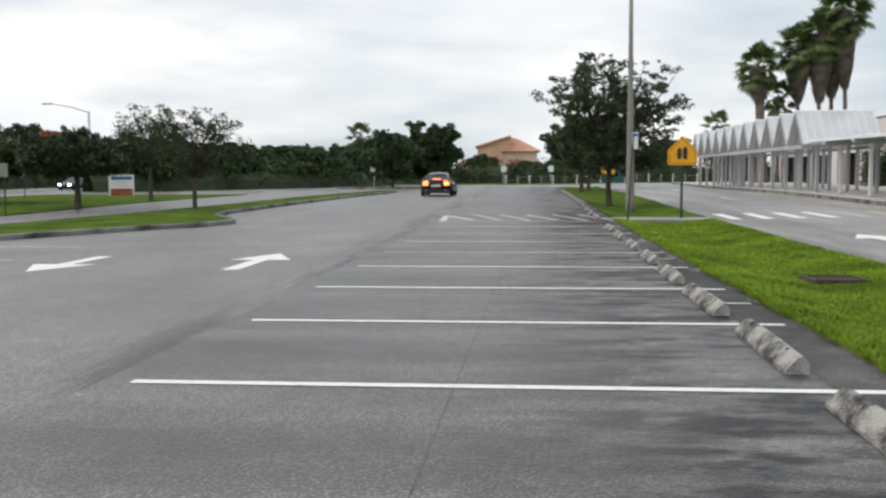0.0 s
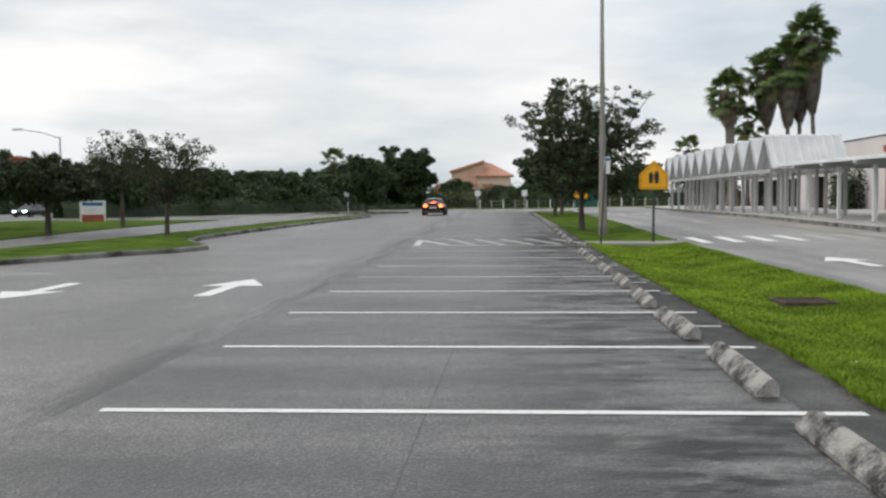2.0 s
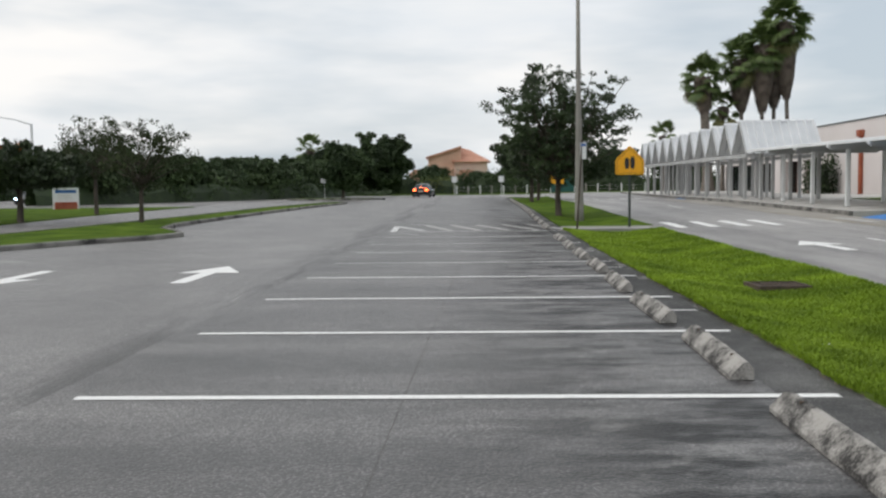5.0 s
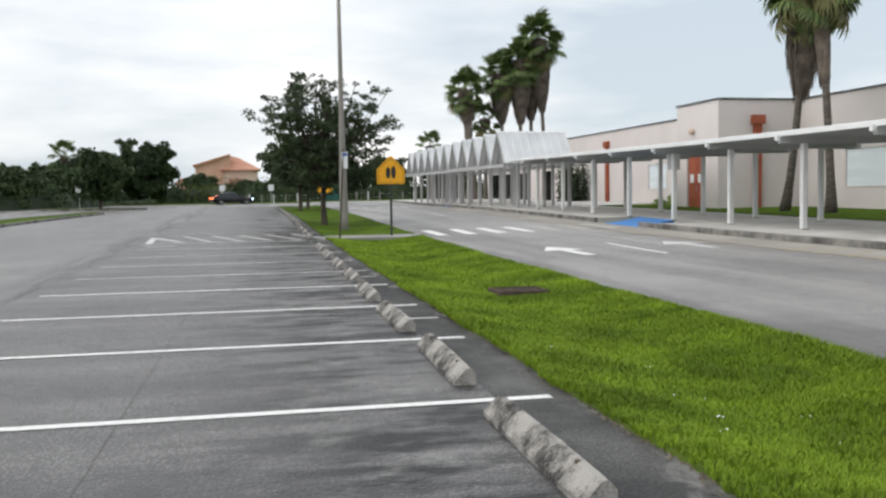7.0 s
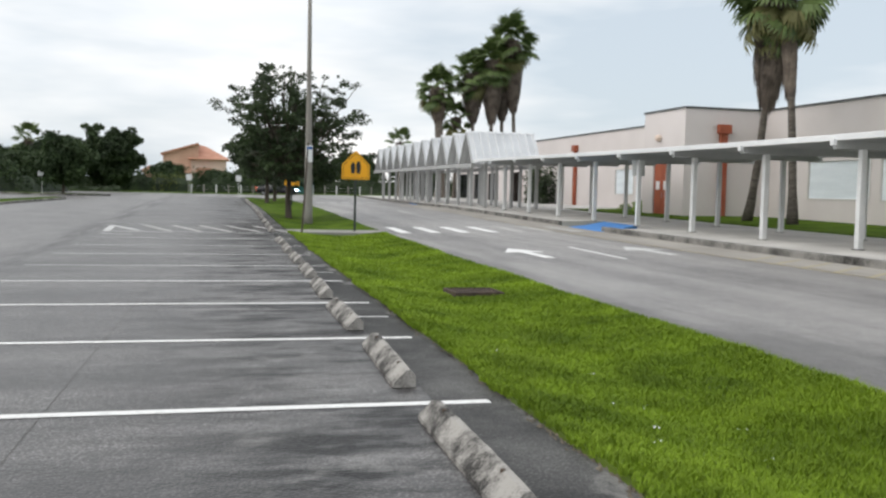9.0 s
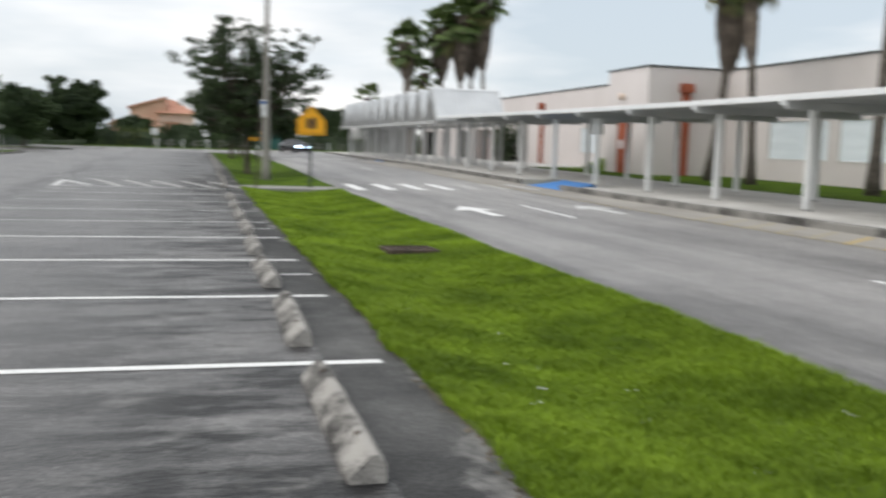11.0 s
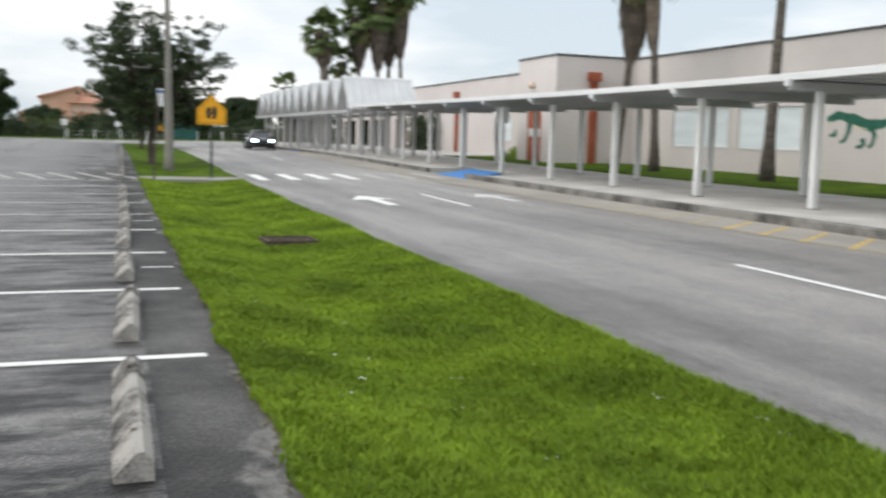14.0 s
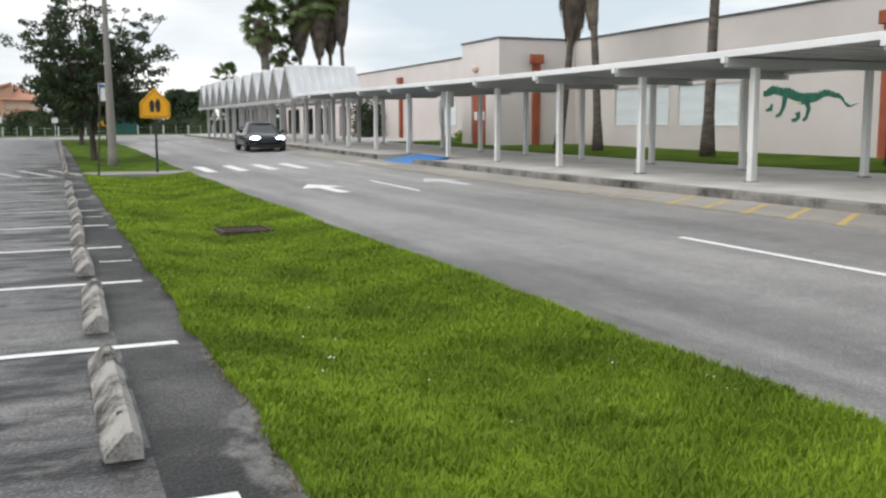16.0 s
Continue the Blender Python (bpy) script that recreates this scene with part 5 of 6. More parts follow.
def palm(x, y, h, seed, skirt=1.8, lean=(0, 0), fronds=34, label="", scale=1.0, z0=None, trunk_r=0.2, skirt_r=0.55, bow=1.3, dark=False):
    rng = random.Random(seed)
    z0 = gz(x, y) if z0 is None else z0
    p = thing("palm", label or "tall fan palm with a brown skirt of dead fronds", "palm", pose(x, y, z0), "fan palms")
    top = Vector((lean[0], lean[1], h))
    n = 14
    bm = bmesh.new()
    pts = [Vector((lean[0] * (i / n) ** bow, lean[1] * (i / n) ** bow, h * i / n - (0.2 if i == 0 else 0))) for i in range(n + 1)]
    tube(bm, pts, [trunk_r * (1.55 if i == 0 else 1.2 if i == 1 else 1.0 - 0.35 * i / n) for i in range(n + 1)], 10)
    part("trunk", bm, M["palm_bark_dark" if dark else "palm_bark"], p, smooth=True)
    if skirt:
        # dead fronds hung in layers: full in the middle, drawn in at the foot
        bm = bmesh.new()
        for i in range(int(260 * skirt * scale)):
            s = rng.random()
            a = rng.uniform(0, 2 * math.pi)
            zc = h - skirt * s * 0.86
            r = (0.16 + (skirt_r - 0.16) * math.sin((0.3 + 0.66 * s) * math.pi) ** 0.8) * rng.uniform(0.72, 1.0)
            c = Vector((lean[0], lean[1], 0)) * (zc / h) ** bow
            o = c + Vector((math.cos(a) * r, math.sin(a) * r, zc))
            l = rng.uniform(0.4, 0.8) * min(scale, 1.2)
            t = Vector((-math.sin(a), math.cos(a), 0)) * rng.uniform(0.02, 0.06) * min(scale, 1.3)
            m = c + Vector((math.cos(a + 0.1) * r * 1.06, math.sin(a + 0.1) * r * 1.06, zc - l * 0.5))
            e = c + Vector((math.cos(a) * r * 0.95, math.sin(a) * r * 0.95, zc - l))
            v = [bm.verts.new(q) for q in (o - t, o + t, m + t, m - t, e)]
            bm.faces.new(v[:4])
            bm.faces.new((v[3], v[2], v[4]))
        part("skirt", bm, M["palm_dead"], p, "brown hanging dead fronds")
    if not me_fan:
        for key, droop in (("palm_leaf", 0.32), ("palm_yellow", 0.6)):
            ob = part("frond", fan_leaf(droop), M[key])
            me_fan[key] = ob.data
            bpy.data.objects.remove(ob)
    for i in range(fronds):
        s = (i + 0.5) / fronds
        el = 82 - 158 * s ** 0.9 + rng.uniform(-9, 9)
        az = i * 137.5 + rng.uniform(-12, 12)
        ob = new("frond", me_fan["palm_yellow" if el < -35 and rng.random() < 0.7 else "palm_leaf"])
        ob.parent = p
        k = scale * rng.uniform(0.8, 1.12) * (0.85 if el < -45 else 1.0)
        ob.matrix_basis = pose(top.x, top.y, top.z + 0.05 - 0.9 * s * scale, 0, 0, az) @ pose(0, 0, 0, 0, -el, 0) @ pose(0, 0, 0, rng.uniform(-35, 35)) @ Matrix.Scale(k, 4)
    return p


for i, (px, py, ph, ps, pr, pk) in enumerate(((22.2, 87.0, 10.6, 3.6, 0.5, 1.3), (25.4, 87.5, 12.2, 4.9, 0.22, 1.4), (27.0, 87.0, 13.4, 6.4, 0.22, 1.5), (28.3, 87.8, 13.2, 5.6, 0.22, 1.4), (29.5, 87.0, 15.4, 7.3, 0.22, 1.68))):
    palm(px, py, ph, 100 + i, ps, (-0.6 if i == 0 else -0.2 if i < 2 else -0.7 if i == 4 else 0.0, 0), 46, scale=pk, trunk_r=pr, skirt_r=1.0 if i else 0.8)
palm(23.9, 88.5, 8.0, 106, 0.6, (0, 0), 26, "shorter green fan palm among tall ones", 1.2)
palm(19.6, 94.0, 5.7, 107, 0.5, (0, 0), 22, "shorter green fan palm beyond the canopy", 1.05)
wz = walk_z(22, 30) + 0.02
palm(22.0, 34.2, 8.75, 110, 4.4, (0.0, -1.6), 40, "leaning fan palm with a shaggy brown skirt by the building", 1.2, wz, 0.16, 0.74, 0.7, True)
palm(22.0, 31.1, 9.2, 111, 4.5, (0.0, 1.0), 38, "fan palm beside the leaning one at the building", 1.15, wz, 0.16, 0.3, dark=True)
palm(22.0, 24.65, 9.2, 112, 1.6, (0.0, -0.3), 34, "fan palm with a bare grey trunk at the building", 1.1, wz, 0.18, 0.5, dark=True)
palm(22.0, 17.4, 9.2, 113, 1.2, (0.0, 0.3), 34, "fan palm with a dark grey trunk at the building", 1.1, wz, 0.18, 0.5, dark=True)
palm(-20.5, 124, 6.2, 114, 0.5, (0, 0), 24, "dark palm rising over the far trees", 1.5)

# turf: blades thick near, thin far
def turf(name, count, ya, yb, h, power, seed, label, clump=0.0):
    rng = np.random.default_rng(seed)
    y = ya + (yb - ya) * rng.random(count) ** power
    s = rng.random(count)
    a = np.array([lot_edge(v) for v in y]) + 0.01
    b = np.array([lane_left(v) for v in y]) - 0.0
    # a ragged border to the asphalt
    ragged = np.array([0.05 * noise.noise((v * 2.3, 0.7, 0)) + 0.035 * noise.noise((v * 9.0, 3.1, 0)) for v in y])
    ragged -= 0.035
    x = a + ragged + (b - a + 0.01 - ragged) * s
    keep = (np.abs(x - 4.85) > 0.38) | (np.abs(y - 13.5) > 0.36)
    if clump:
        keep &= np.array([noise.noise((u * 1.7, v * 1.7, 5.3)) + 0.5 * noise.noise((u * 6, v * 6, 1.1)) for u, v in zip(x, y)]) > clump
    x, y = x[keep], y[keep]
    count = len(x)
    z = np.array([median_z(u, v) for u, v in zip(x, y)])
    ang = rng.uniform(0, 2 * np.pi, count)
    patch = np.array([noise.noise((u * 1.1, v * 1.1, 0.3)) for u, v in zip(x, y)])
    tall = h * rng.uniform(0.55, 1.25, count) * (1 + 0.35 * patch)
    w = 0.0022 + 0.002 * rng.random(count) + 0.0004 * np.maximum(0, y - 3)
    lean = rng.uniform(0.15, 0.95, count) * tall
    d = np.stack([np.cos(ang), np.sin(ang), 0 * ang], 1)
    t = np.stack([-np.sin(ang), np.cos(ang), 0 * ang], 1) * w[:, None]
    o = np.stack([x, y, z - 0.008], 1)
    up = np.array([0, 0, 1.0])
    m = o + d * (lean * 0.35)[:, None] + up * (tall * 0.62)[:, None]
    e = o + d * lean[:, None] + up * tall[:, None] * 0.95
    v = np.stack([o - t, o + t, m + t * 0.8, m - t * 0.8, e], 1).reshape(-1, 3)
    i = np.arange(count)[:, None] * 5
    faces = (i + [0, 1, 2, 3]).tolist() + (i + [3, 2, 4]).tolist()
    me = bpy.data.meshes.new(name)
    me.from_pydata(v.tolist(), [], faces)
    me.materials.append(M["blade"])
    return tagged(new(name, me), label, "grass", "", "stuff")


turf("grass_near", 230000, 1.0, 13.5, 0.05, 1.6, 1, "thick green lawn grass of the median strip")
turf("grass_behind", 36000, -10.0, 1.0, 0.05, 1.0, 4, "green lawn grass of the median strip behind the start")
turf("grass_far", 70000, 13.5, 28.9, 0.05, 1.3, 2, "green lawn grass of the median strip")
turf("grass_tufts", 120000, 1.5, 11.0, 0.07, 1.5, 3, "taller ragged tufts in the lawn of the median strip", 0.12)
# small pale weeds
bm = bmesh.new()
random.seed(8)
for i in range(14):
    y = random.uniform(2.5, 9)
    x = random.uniform(lot_edge(y) + 0.3, lane_left(y) - 0.2)
    z = median_z(x, y) + 0.05
    for k in range(3):
        a = random.uniform(0, 6.28)
        o = Vector((x + random.uniform(-0.05, 0.05), y + random.uniform(-0.05, 0.05), z))
        s = 0.007
        bm.faces.new([bm.verts.new(o + Vector((math.cos(a + q) * s, math.sin(a + q) * s, 0.004 * math.sin(q)))) for q in (0, 1.57, 3.14, 4.71)])
tagged(part("weed_flowers", bm, M["white"]), "small pale weeds in the lawn", "weed", "", "stuff")

# ---- far house, fence, bin ----
hs = thing("far_house", "large salmon house with terracotta roofs far behind trees", "house", pose(-0.2, 190, -2.2))
bm = bmesh.new()
extruded(bm, [(-7.8, -0.5), (-2.6, -0.5), (-2.6, 11.0), (-7.8, 9.4)], "y", 0, 14)
part("wall", bm, M["house"], hs)
bm = bmesh.new()
extruded(bm, [(-2.58, 8.8), (-1.2, 8.8), (-1.2, 11.4), (-2.58, 11.0)], "y", 0, 5.6)
part("gable_wall", bm, M["house"], hs)
bm = bmesh.new()
extruded(bm, [(-2.59, -0.5), (4.1, -0.5), (4.1, 8.75), (-2.59, 8.75)], "y", 0.4, 14)
part("pale_wall", bm, M["house_pale"], hs)
bm = bmesh.new()
extruded(bm, [(-8.2, 9.2), (-1.2, 11.4), (-1.2, 11.75), (-8.3, 9.6)], "y", -0.5, 14.5)
part("roof", bm, M["roof_tile"], hs)
bm = bmesh.new()
v = [bm.verts.new(p) for p in ((-3.2, -0.6, 8.6), (4.8, -0.6, 8.6), (4.8, 14.5, 8.6), (-1.19, 14.5, 8.6), (-1.19, 5.5, 11.6), (0.4, 5.5, 11.2), (0.4, 9.5, 11.2), (-1.19, 9.5, 11.6))]
for f in ((0, 1, 5, 4), (1, 2, 6, 5), (2, 3, 7, 6), (4, 5, 6, 7), (0, 4, 7, 3), (0, 3, 2, 1)):
    bm.faces.new([v[k] for k in f])
part("hip_roof", bm, M["roof_tile"], hs)
bm = bmesh.new()
extruded(bm, [(-1.6, -0.5), (3.9, -0.5), (3.9, 5.4), (-1.6, 5.4)], "y", -2.6, 0.38)
part("bay_wall", bm, M["house_pale"], hs)
bm = bmesh.new()
extruded(bm, [(-2.0, 5.4), (2.0, 5.4), (1.2, 6.9), (-1.4, 6.9)], "y", -3.0, 0.37)
part("bay_roof", bm, M["roof_tile"], hs)
bm = bmesh.new()
box(bm, -11.6, -7.82, 1, 10, -0.5, 6.2)
part("wing_wall", bm, M["house"], hs)
bm = bmesh.new()
extruded(bm, [(-12, 6.2), (-7.83, 6.2), (-7.83, 7.3), (-10.5, 7.1)], "y", 0.5, 10.5)
part("wing_roof", bm, M["roof_tile"], hs)
for wx, wz2 in ((-6.6, 4.6), (-4.8, 4.6), (-0.5, 2.0), (2.2, 2.0)):
    yy2 = -0.05 if wx < -3.6 else -2.66
    bm = bmesh.new()
    box(bm, wx, wx + 1.1, yy2 - 0.05, yy2 + 0.03, wz2, wz2 + 1.4)
    part("window", bm, M["glass"], hs)

fence = thing("post_fence", "row of short pale posts with wire along the far verge", "fence")
for i in range(17):
    x = -1.2 + 1.45 * i
    bm = bmesh.new()
    z0 = gz(x, 117)
    tube(bm, [(x, 117, z0 - 0.1), (x, 117, z0 + 1.05), (x, 117, z0 + 1.1)], [0.075, 0.075, 0.04], 8)
    part("post", bm, M["pole"] if i % 2 else M["post"], fence)
for z in (0.45, 0.85):
    bm = bmesh.new()
    tube(bm, [(-1.2, 117, gz(0, 117) + z), (22, 117, gz(20, 117) + z)], [0.007, 0.007], 5)
    part("wire", bm, M["post"], fence)

for x, y in ((-1.4, 113.2), (4.2, 113.2), (-12.2, 82.4), (-24.0, 114.0)):
    s = thing("far_sign", "small white sign on a thin post", "sign", pose(x, y, gz(x, y)), "far signs")
    bm = bmesh.new()
    tube(bm, [(0, 0, -0.1), (0, 0, 2.2)], [0.03, 0.03], 6)
    part("post", bm, M["post"], s)
    bm = bmesh.new()
    box(bm, -0.32, 0.32, -0.05, -0.034, 1.5, 2.2)
    bevelled(bm, 0.006)
    part("panel", bm, M["white"], s)

for x, y, w, h in ((-17.0, 31.3, 0.32, 0.44), (-26.5, 50.0, 0.3, 0.5)):
    s = thing("verge_sign", "small pale sign on a dark post in the verge", "sign", pose(x, y, gz(x, y) + 0.03), "verge signs")
    bm = bmesh.new()
    tube(bm, [(0, 0, -0.2), (0, 0, 1.75)], [0.035, 0.03], 6)
    part("post", bm, M["steel_green"], s)
    bm = bmesh.new()
    box(bm, -w / 2, w / 2, -0.055, -0.038, 1.75 - h, 1.78)
    bevelled(bm, 0.005)
    part("panel", bm, M["white"] if x < -20 else M["pole"], s)

bn = thing("waste_container", "teal metal waste container beyond the drive", "container", pose(11.6, 114.5, gz(11.6, 114.5)))
bm = bmesh.new()
extruded(bm, [(-1.3, 0.12), (1.3, 0.12), (1.4, 1.9), (-1.4, 1.9)], "y", -0.8, 0.8)
part("body", bm, M["teal"], bn)
bm = bmesh.new()
extruded(bm, [(-1.42, 1.9), (1.42, 1.9), (1.35, 2.1), (-1.35, 2.25)], "y", -0.84, 0.84)
part("lid", bm, M["black"], bn)
for x in (-1.1, 1.1):
    bm = bmesh.new()
    tube(bm, [(x, -0.5, 0.06), (x, 0.5, 0.06)], [0.07, 0.07], 8)
    part("skid", bm, M["black"], bn)
vp = thing("play_equipment", "faded green and red play panel among far trees", "play panel", pose(-30.5, 93, gz(-30.5, 93)))
bm = bmesh.new()
box(bm, -1.2, 1.2, -0.1, 0.1, 0, 2.4)
bevelled(bm, 0.05)
part("panel", bm, M["teal"], vp)
bm = bmesh.new()
box(bm, -1.9, -1.25, -0.1, 0.1, 1.9, 2.6)
bevelled(bm, 0.05)
part("top_panel", bm, M["red"], vp)


# ---- cars ----
def loft(bm, sections, mi=0):
    rings = [[bm.verts.new(p) for p in s] for s in sections]
    n = len(rings[0])
    for r0, r1 in zip(rings, rings[1:]):
        for k in range(n):
            bm.faces.new((r0[k], r1[k], r1[(k + 1) % n], r0[(k + 1) % n])).material_index = mi
    bm.faces.new(rings[0])
    bm.faces.new(rings[-1][::-1])


def car(name, label, paint, m, group=""):
    """A low four-door coupe, 4.6 m long, nose towards +y."""
    c = thing(name, label, "car", m, group)
    c.scale = (1.0, 0.98, 0.93)
    body = []
    for y, w, zl, zt in ((-2.30, 0.66, 0.42, 0.82), (-2.24, 0.78, 0.33, 0.93), (-2.05, 0.86, 0.27, 0.99), (-1.5, 0.90, 0.23, 1.0), (-0.8, 0.91, 0.2, 0.95), (0.0, 0.91, 0.2, 0.93), (0.8, 0.91, 0.2, 0.91), (1.3, 0.90, 0.22, 0.86), (1.8, 0.87, 0.22, 0.79), (2.1, 0.80, 0.24, 0.71), (2.25, 0.68, 0.3, 0.62), (2.30, 0.56, 0.36, 0.54)):
        h = zt - zl
        body.append([(s * w * a, y, zl + h * b) for s, a, b in ((-1, 0.86, 0), (-1, 0.97, 0.14), (-1, 1.0, 0.5), (-1, 0.95, 0.82), (-1, 0.84, 0.97), (-1, 0.4, 1.03), (1, 0.4, 1.03), (1, 0.84, 0.97), (1, 0.95, 0.82), (1, 1.0, 0.5), (1, 0.97, 0.14), (1, 0.86, 0))])
    bm = bmesh.new()
    loft(bm, body)
    bd = part("body", bm, paint, c, smooth=True)
    bm = bmesh.new()
    cab = []
    for y, w0, w1, z0, z1 in ((-1.85, 0.66, 0.56, 0.93, 0.98), (-1.05, 0.76, 0.53, 0.9, 1.31), (-0.4, 0.79, 0.53, 0.88, 1.39), (0.1, 0.79, 0.52, 0.87, 1.375), (0.5, 0.77, 0.52, 0.86, 1.24), (1.3, 0.72, 0.66, 0.80, 0.86)):
        cab.append([(-w0, y, z0), (-w1, y, z1), (w1, y, z1), (w0, y, z0)])
    loft(bm, cab)
    part("cabin_glass", bm, M["glass"], c, smooth=False)
    bm = bmesh.new()
    rf = []
    for y, w, z in ((-1.25, 0.5, 1.235), (-1.0, 0.52, 1.325), (-0.4, 0.52, 1.40), (0.1, 0.51, 1.385), (0.38, 0.49, 1.30)):
        rf.append([(-w - 0.03, y, z - 0.05), (-w + 0.05, y, z + 0.015), (0, y, z + 0.035), (w - 0.05, y, z + 0.015), (w + 0.03, y, z - 0.05)])
    loft(bm, rf)
    part("roof", bm, paint, c, smooth=True)
    for s in (-1, 1):
        for ya, za, yb, zb in ((0.36, 1.30, 1.22, 0.87), (-1.2, 1.27, -1.9, 0.95), (-0.45, 1.36, -0.5, 0.88)):
            bm = bmesh.new()
            tube(bm, [(s * 0.53, ya, za), (s * (0.745 if abs(yb) > 0.9 else 0.80), yb, zb)], [0.035, 0.045], 6)
            part("pillar", bm, paint, c)
        bm = bmesh.new()
        bmesh.ops.create_uvsphere(bm, u_segments=10, v_segments=6, radius=0.1, matrix=Matrix.Translation((s * 0.98, 0.62, 0.96)) @ Matrix.Diagonal((1.1, 0.6, 0.75, 1)))
        part("mirror", bm, paint, c, smooth=True)
        bm = bmesh.new()
        bmesh.ops.create_uvsphere(bm, u_segments=12, v_segments=8, radius=0.15, matrix=Matrix.Translation((s * 0.56, 2.17, 0.62)) @ Matrix.Rotation(radians(-s * 18), 4, "Z") @ Matrix.Diagonal((1.45, 0.7, 0.72, 1)))
        part("headlight", bm, M["headlight"], c, "glowing blue-white headlight", smooth=True)
        bm = bmesh.new()
        bmesh.ops.create_uvsphere(bm, u_segments=12, v_segments=8, radius=0.17, matrix=Matrix.Translation((s * 0.55, -2.27, 0.74)) @ Matrix.Diagonal((1.1, 0.22, 1.0, 1)))
        part("tail_light", bm, M["brake"], c, "glowing red brake light", smooth=True)
        bm = bmesh.new()
        box(bm, s * 0.5 - 0.14, s * 0.5 + 0.14, 2.2, 2.275, 0.34, 0.42)
        bevelled(bm, 0.015)
        part("fog_light", bm, M["rim"], c)
        bm = bmesh.new()
        tube(bm, [(s * 0.55, -2.34, 0.36), (s * 0.55, -2.1, 0.36)], [0.04, 0.04], 8)
        part("tailpipe", bm, M["rim"], c)
    bm = bmesh.new()
    box(bm, -0.22, 0.22, -1.75, -1.6, 1.0, 1.05)
    bevelled(bm, 0.015)
    part("high_brake_light", bm, M["brake"], c, "glowing red high brake light")
    bm = bmesh.new()
    box(bm, -0.36, 0.36, 2.24, 2.315, 0.4, 0.52)
    bevelled(bm, 0.02)
    part("grille", bm, M["black"], c)
    bm = bmesh.new()
    box(bm, -0.72, 0.72, 2.0, 2.27, 0.15, 0.34)
    part("lower_grille", bm, M["black"], c)
    bm = bmesh.new()
    box(bm, -0.26, 0.26, -2.325, -2.29, 0.56, 0.7)
    part("plate", bm, M["house_pale"], c, "blank rear plate")
    bm = bmesh.new()
    box(bm, -0.74, 0.74, -2.3, -2.1, 0.18, 0.42)
    part("rear_valance", bm, M["black"], c)
    for x in (-0.80, 0.80):
        for y in (-1.4, 1.42):
            bm = bmesh.new()
            prof = ((-0.11, 0.23), (-0.11, 0.31), (-0.08, 0.33), (0.08, 0.33), (0.11, 0.31), (0.11, 0.23))
            n = 18
            rings = [[bm.verts.new((u, r * math.cos(a), r * math.sin(a))) for u, r in prof] for a in [2 * math.pi * k / n for k in range(n)]]
            for k in range(n):
                for j in range(len(prof)):
                    bm.faces.new((rings[k][j], rings[(k + 1) % n][j], rings[(k + 1) % n][(j + 1) % 6], rings[k][(j + 1) % 6]))
            w = part("wheel", bm, M["tyre"], c)
            w.location = (x, y, 0.33)
            bm = bmesh.new()
            for k in range(5):
                a = 2 * math.pi * k / 5
                tube(bm, [(0.06 * (1 if x > 0 else -1), 0, 0), (0.06 * (1 if x > 0 else -1), 0.23 * math.cos(a), 0.23 * math.sin(a))], [0.035, 0.028], 5)
            tube(bm, [(-0.03, 0, 0), (0.03, 0, 0)], [0.225, 0.225], 14)
            part("rim", bm, M["rim"], w)
    return c


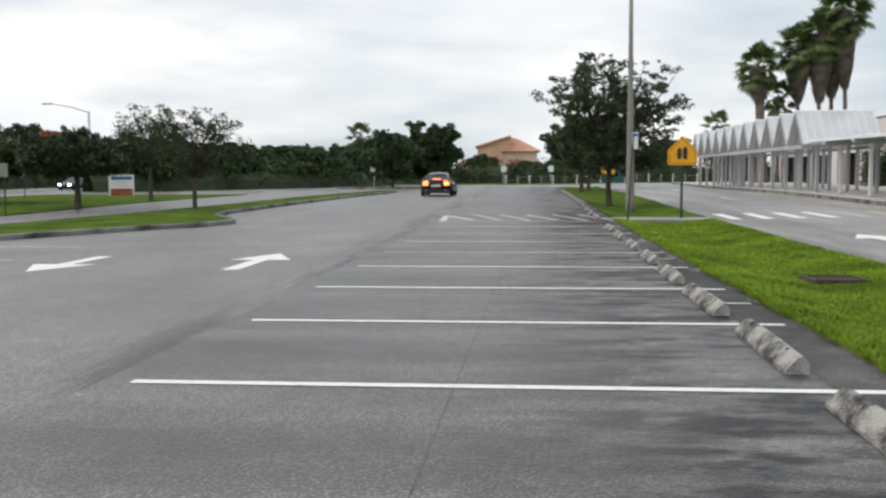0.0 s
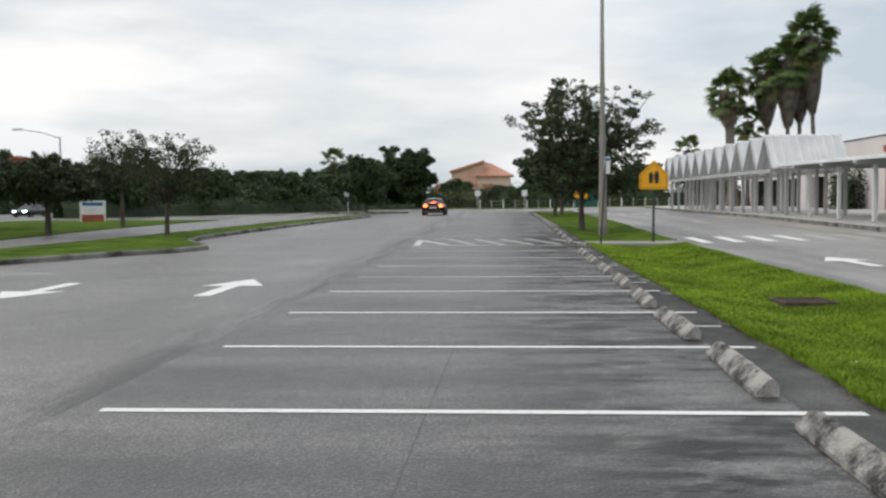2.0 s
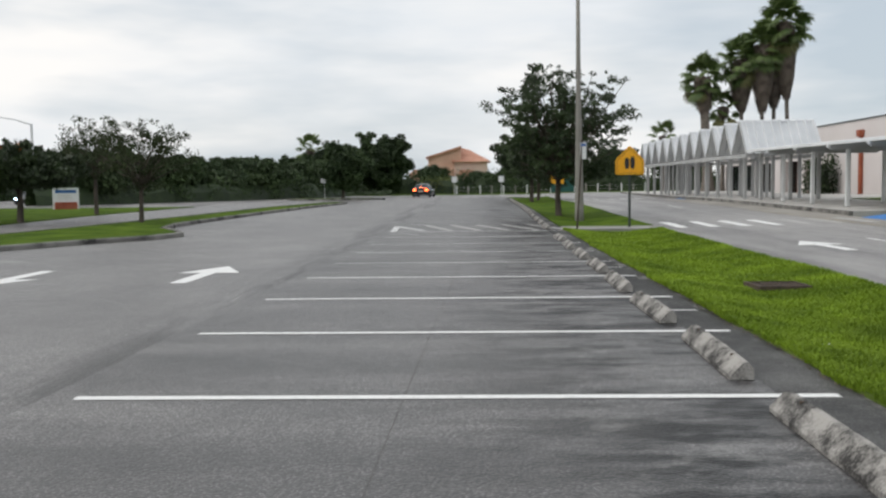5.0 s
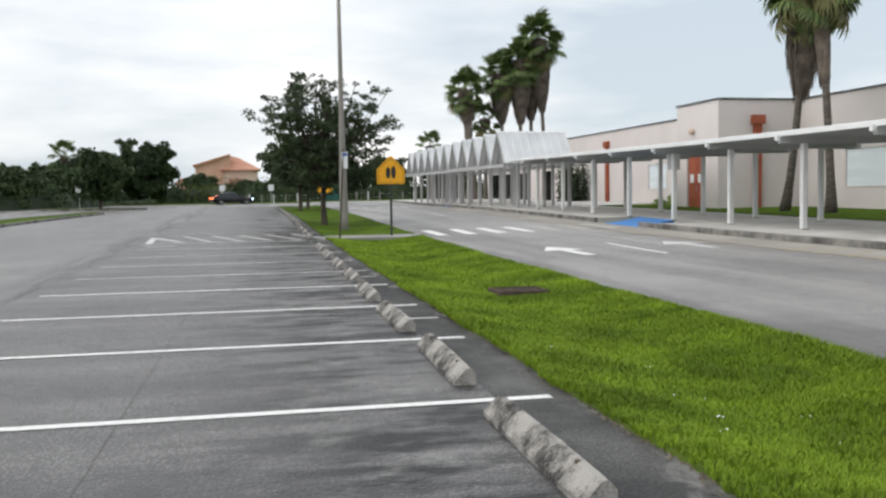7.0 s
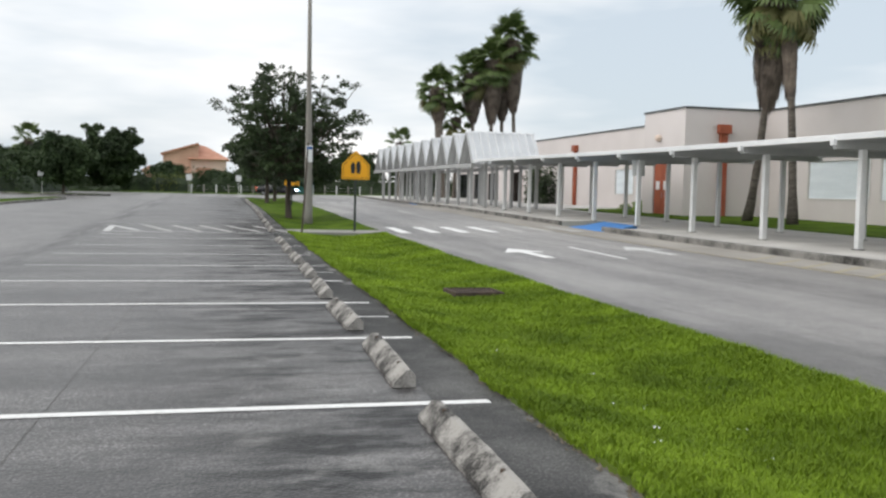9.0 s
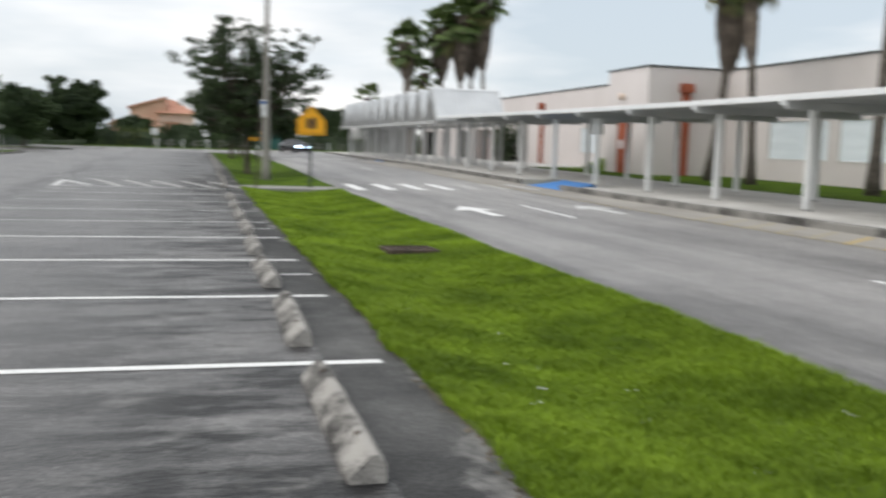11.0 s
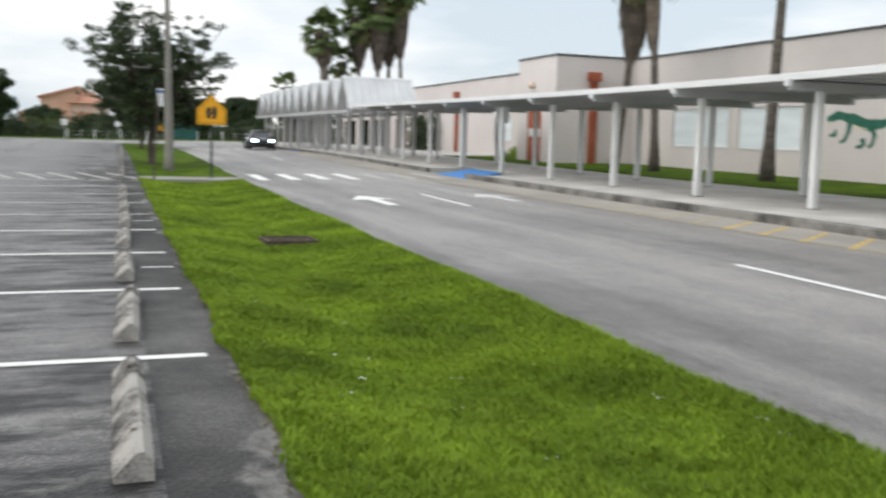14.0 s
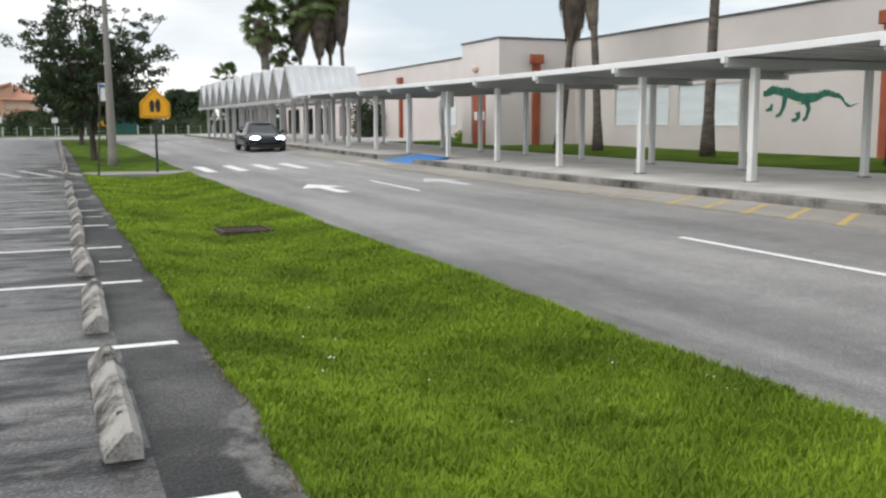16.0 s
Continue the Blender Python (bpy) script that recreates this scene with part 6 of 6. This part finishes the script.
main_car = car("black_car", "glossy black sedan with headlights lit", M["car"], pose(-4.05, 53.8, gz(-4, 53.8)))
road_car = car("road_car", "dark car with headlights on the public road", M["car"], pose(-37.0, 76.0, gz(-37, 76) + 0.02, 0, 0, 180), "public road cars")
road_car_2 = car("road_car", "dark car with headlights on the public road", M["car"], pose(-34.5, 76.0, gz(-34.5, 76) + 0.02, 0, 0, 180), "public road cars")


road_car.scale = road_car_2.scale = (0.75, 0.8, 0.75)


def motions():
    drive = [(0.0, -4.1, 55.0, 0), (0.5, -4.1, 60.2, 0), (1.0, -4.1, 65.5, 0), (1.5, -4.08, 70.5, 0), (2.0, -4.05, 74.0, 0), (2.5, -4.0, 77.0, 0), (3.2, -3.95, 80.8, 0),
             (4.2, -4.05, 88.0, 0), (4.9, -4.1, 93.2, -5), (5.3, -4.0, 96.2, -10), (5.5, -3.85, 97.6, -15), (6.0, -3.2, 100.6, -34), (6.5, -2.0, 103.2, -58), (7.0, -0.2, 105.0, -76), (7.5, 1.9, 105.9, -87),
             (8.0, 3.7, 106.1, -90), (8.5, 5.9, 106.0, -92), (8.7, 6.9, 105.8, -96), (9.6, 9.9, 102.8, -122), (10.3, 11.3, 98.6, -145), (10.8, 12.1, 95.0, -158), (11.0, 12.35, 93.8, -161), (11.5, 13.0, 91.2, -170), (12.0, 13.45, 88.3, -178),
             (12.5, 13.4, 84.0, -181), (13.0, 13.25, 78.6, -182), (13.5, 13.05, 72.8, -182.5), (14.0, 12.83, 67.0, -182.5), (14.5, 12.58, 61.2, -182.5), (15.0, 12.34, 55.7, -182.5), (15.5, 12.12, 50.2, -182.5), (16.0, 11.88, 44.5, -182.5)]
    walk(main_car, [(t, pose(x, y, gz(x, y) + 0.006, 0, 0, a)) for t, x, y, a in drive])
    walk(road_car, [(0.0, pose(-37.0, 77.2, gz(-37, 77) + 0.02, 0, 0, 180)), (3.0, pose(-37.0, 73.5, gz(-37, 73) + 0.02, 0, 0, 180)), (16.0, pose(-37.0, 59.0, gz(-37, 59) + 0.02, 0, 0, 180))])
    walk(road_car_2, [(0.0, pose(-34.0, 79.0, gz(-34, 79) + 0.02, 0, 0, 180)), (5.5, pose(-34.0, 73.0, gz(-34, 73) + 0.02, 0, 0, 180)), (16.0, pose(-34.0, 62.0, gz(-34, 62) + 0.02, 0, 0, 180))])


motions()
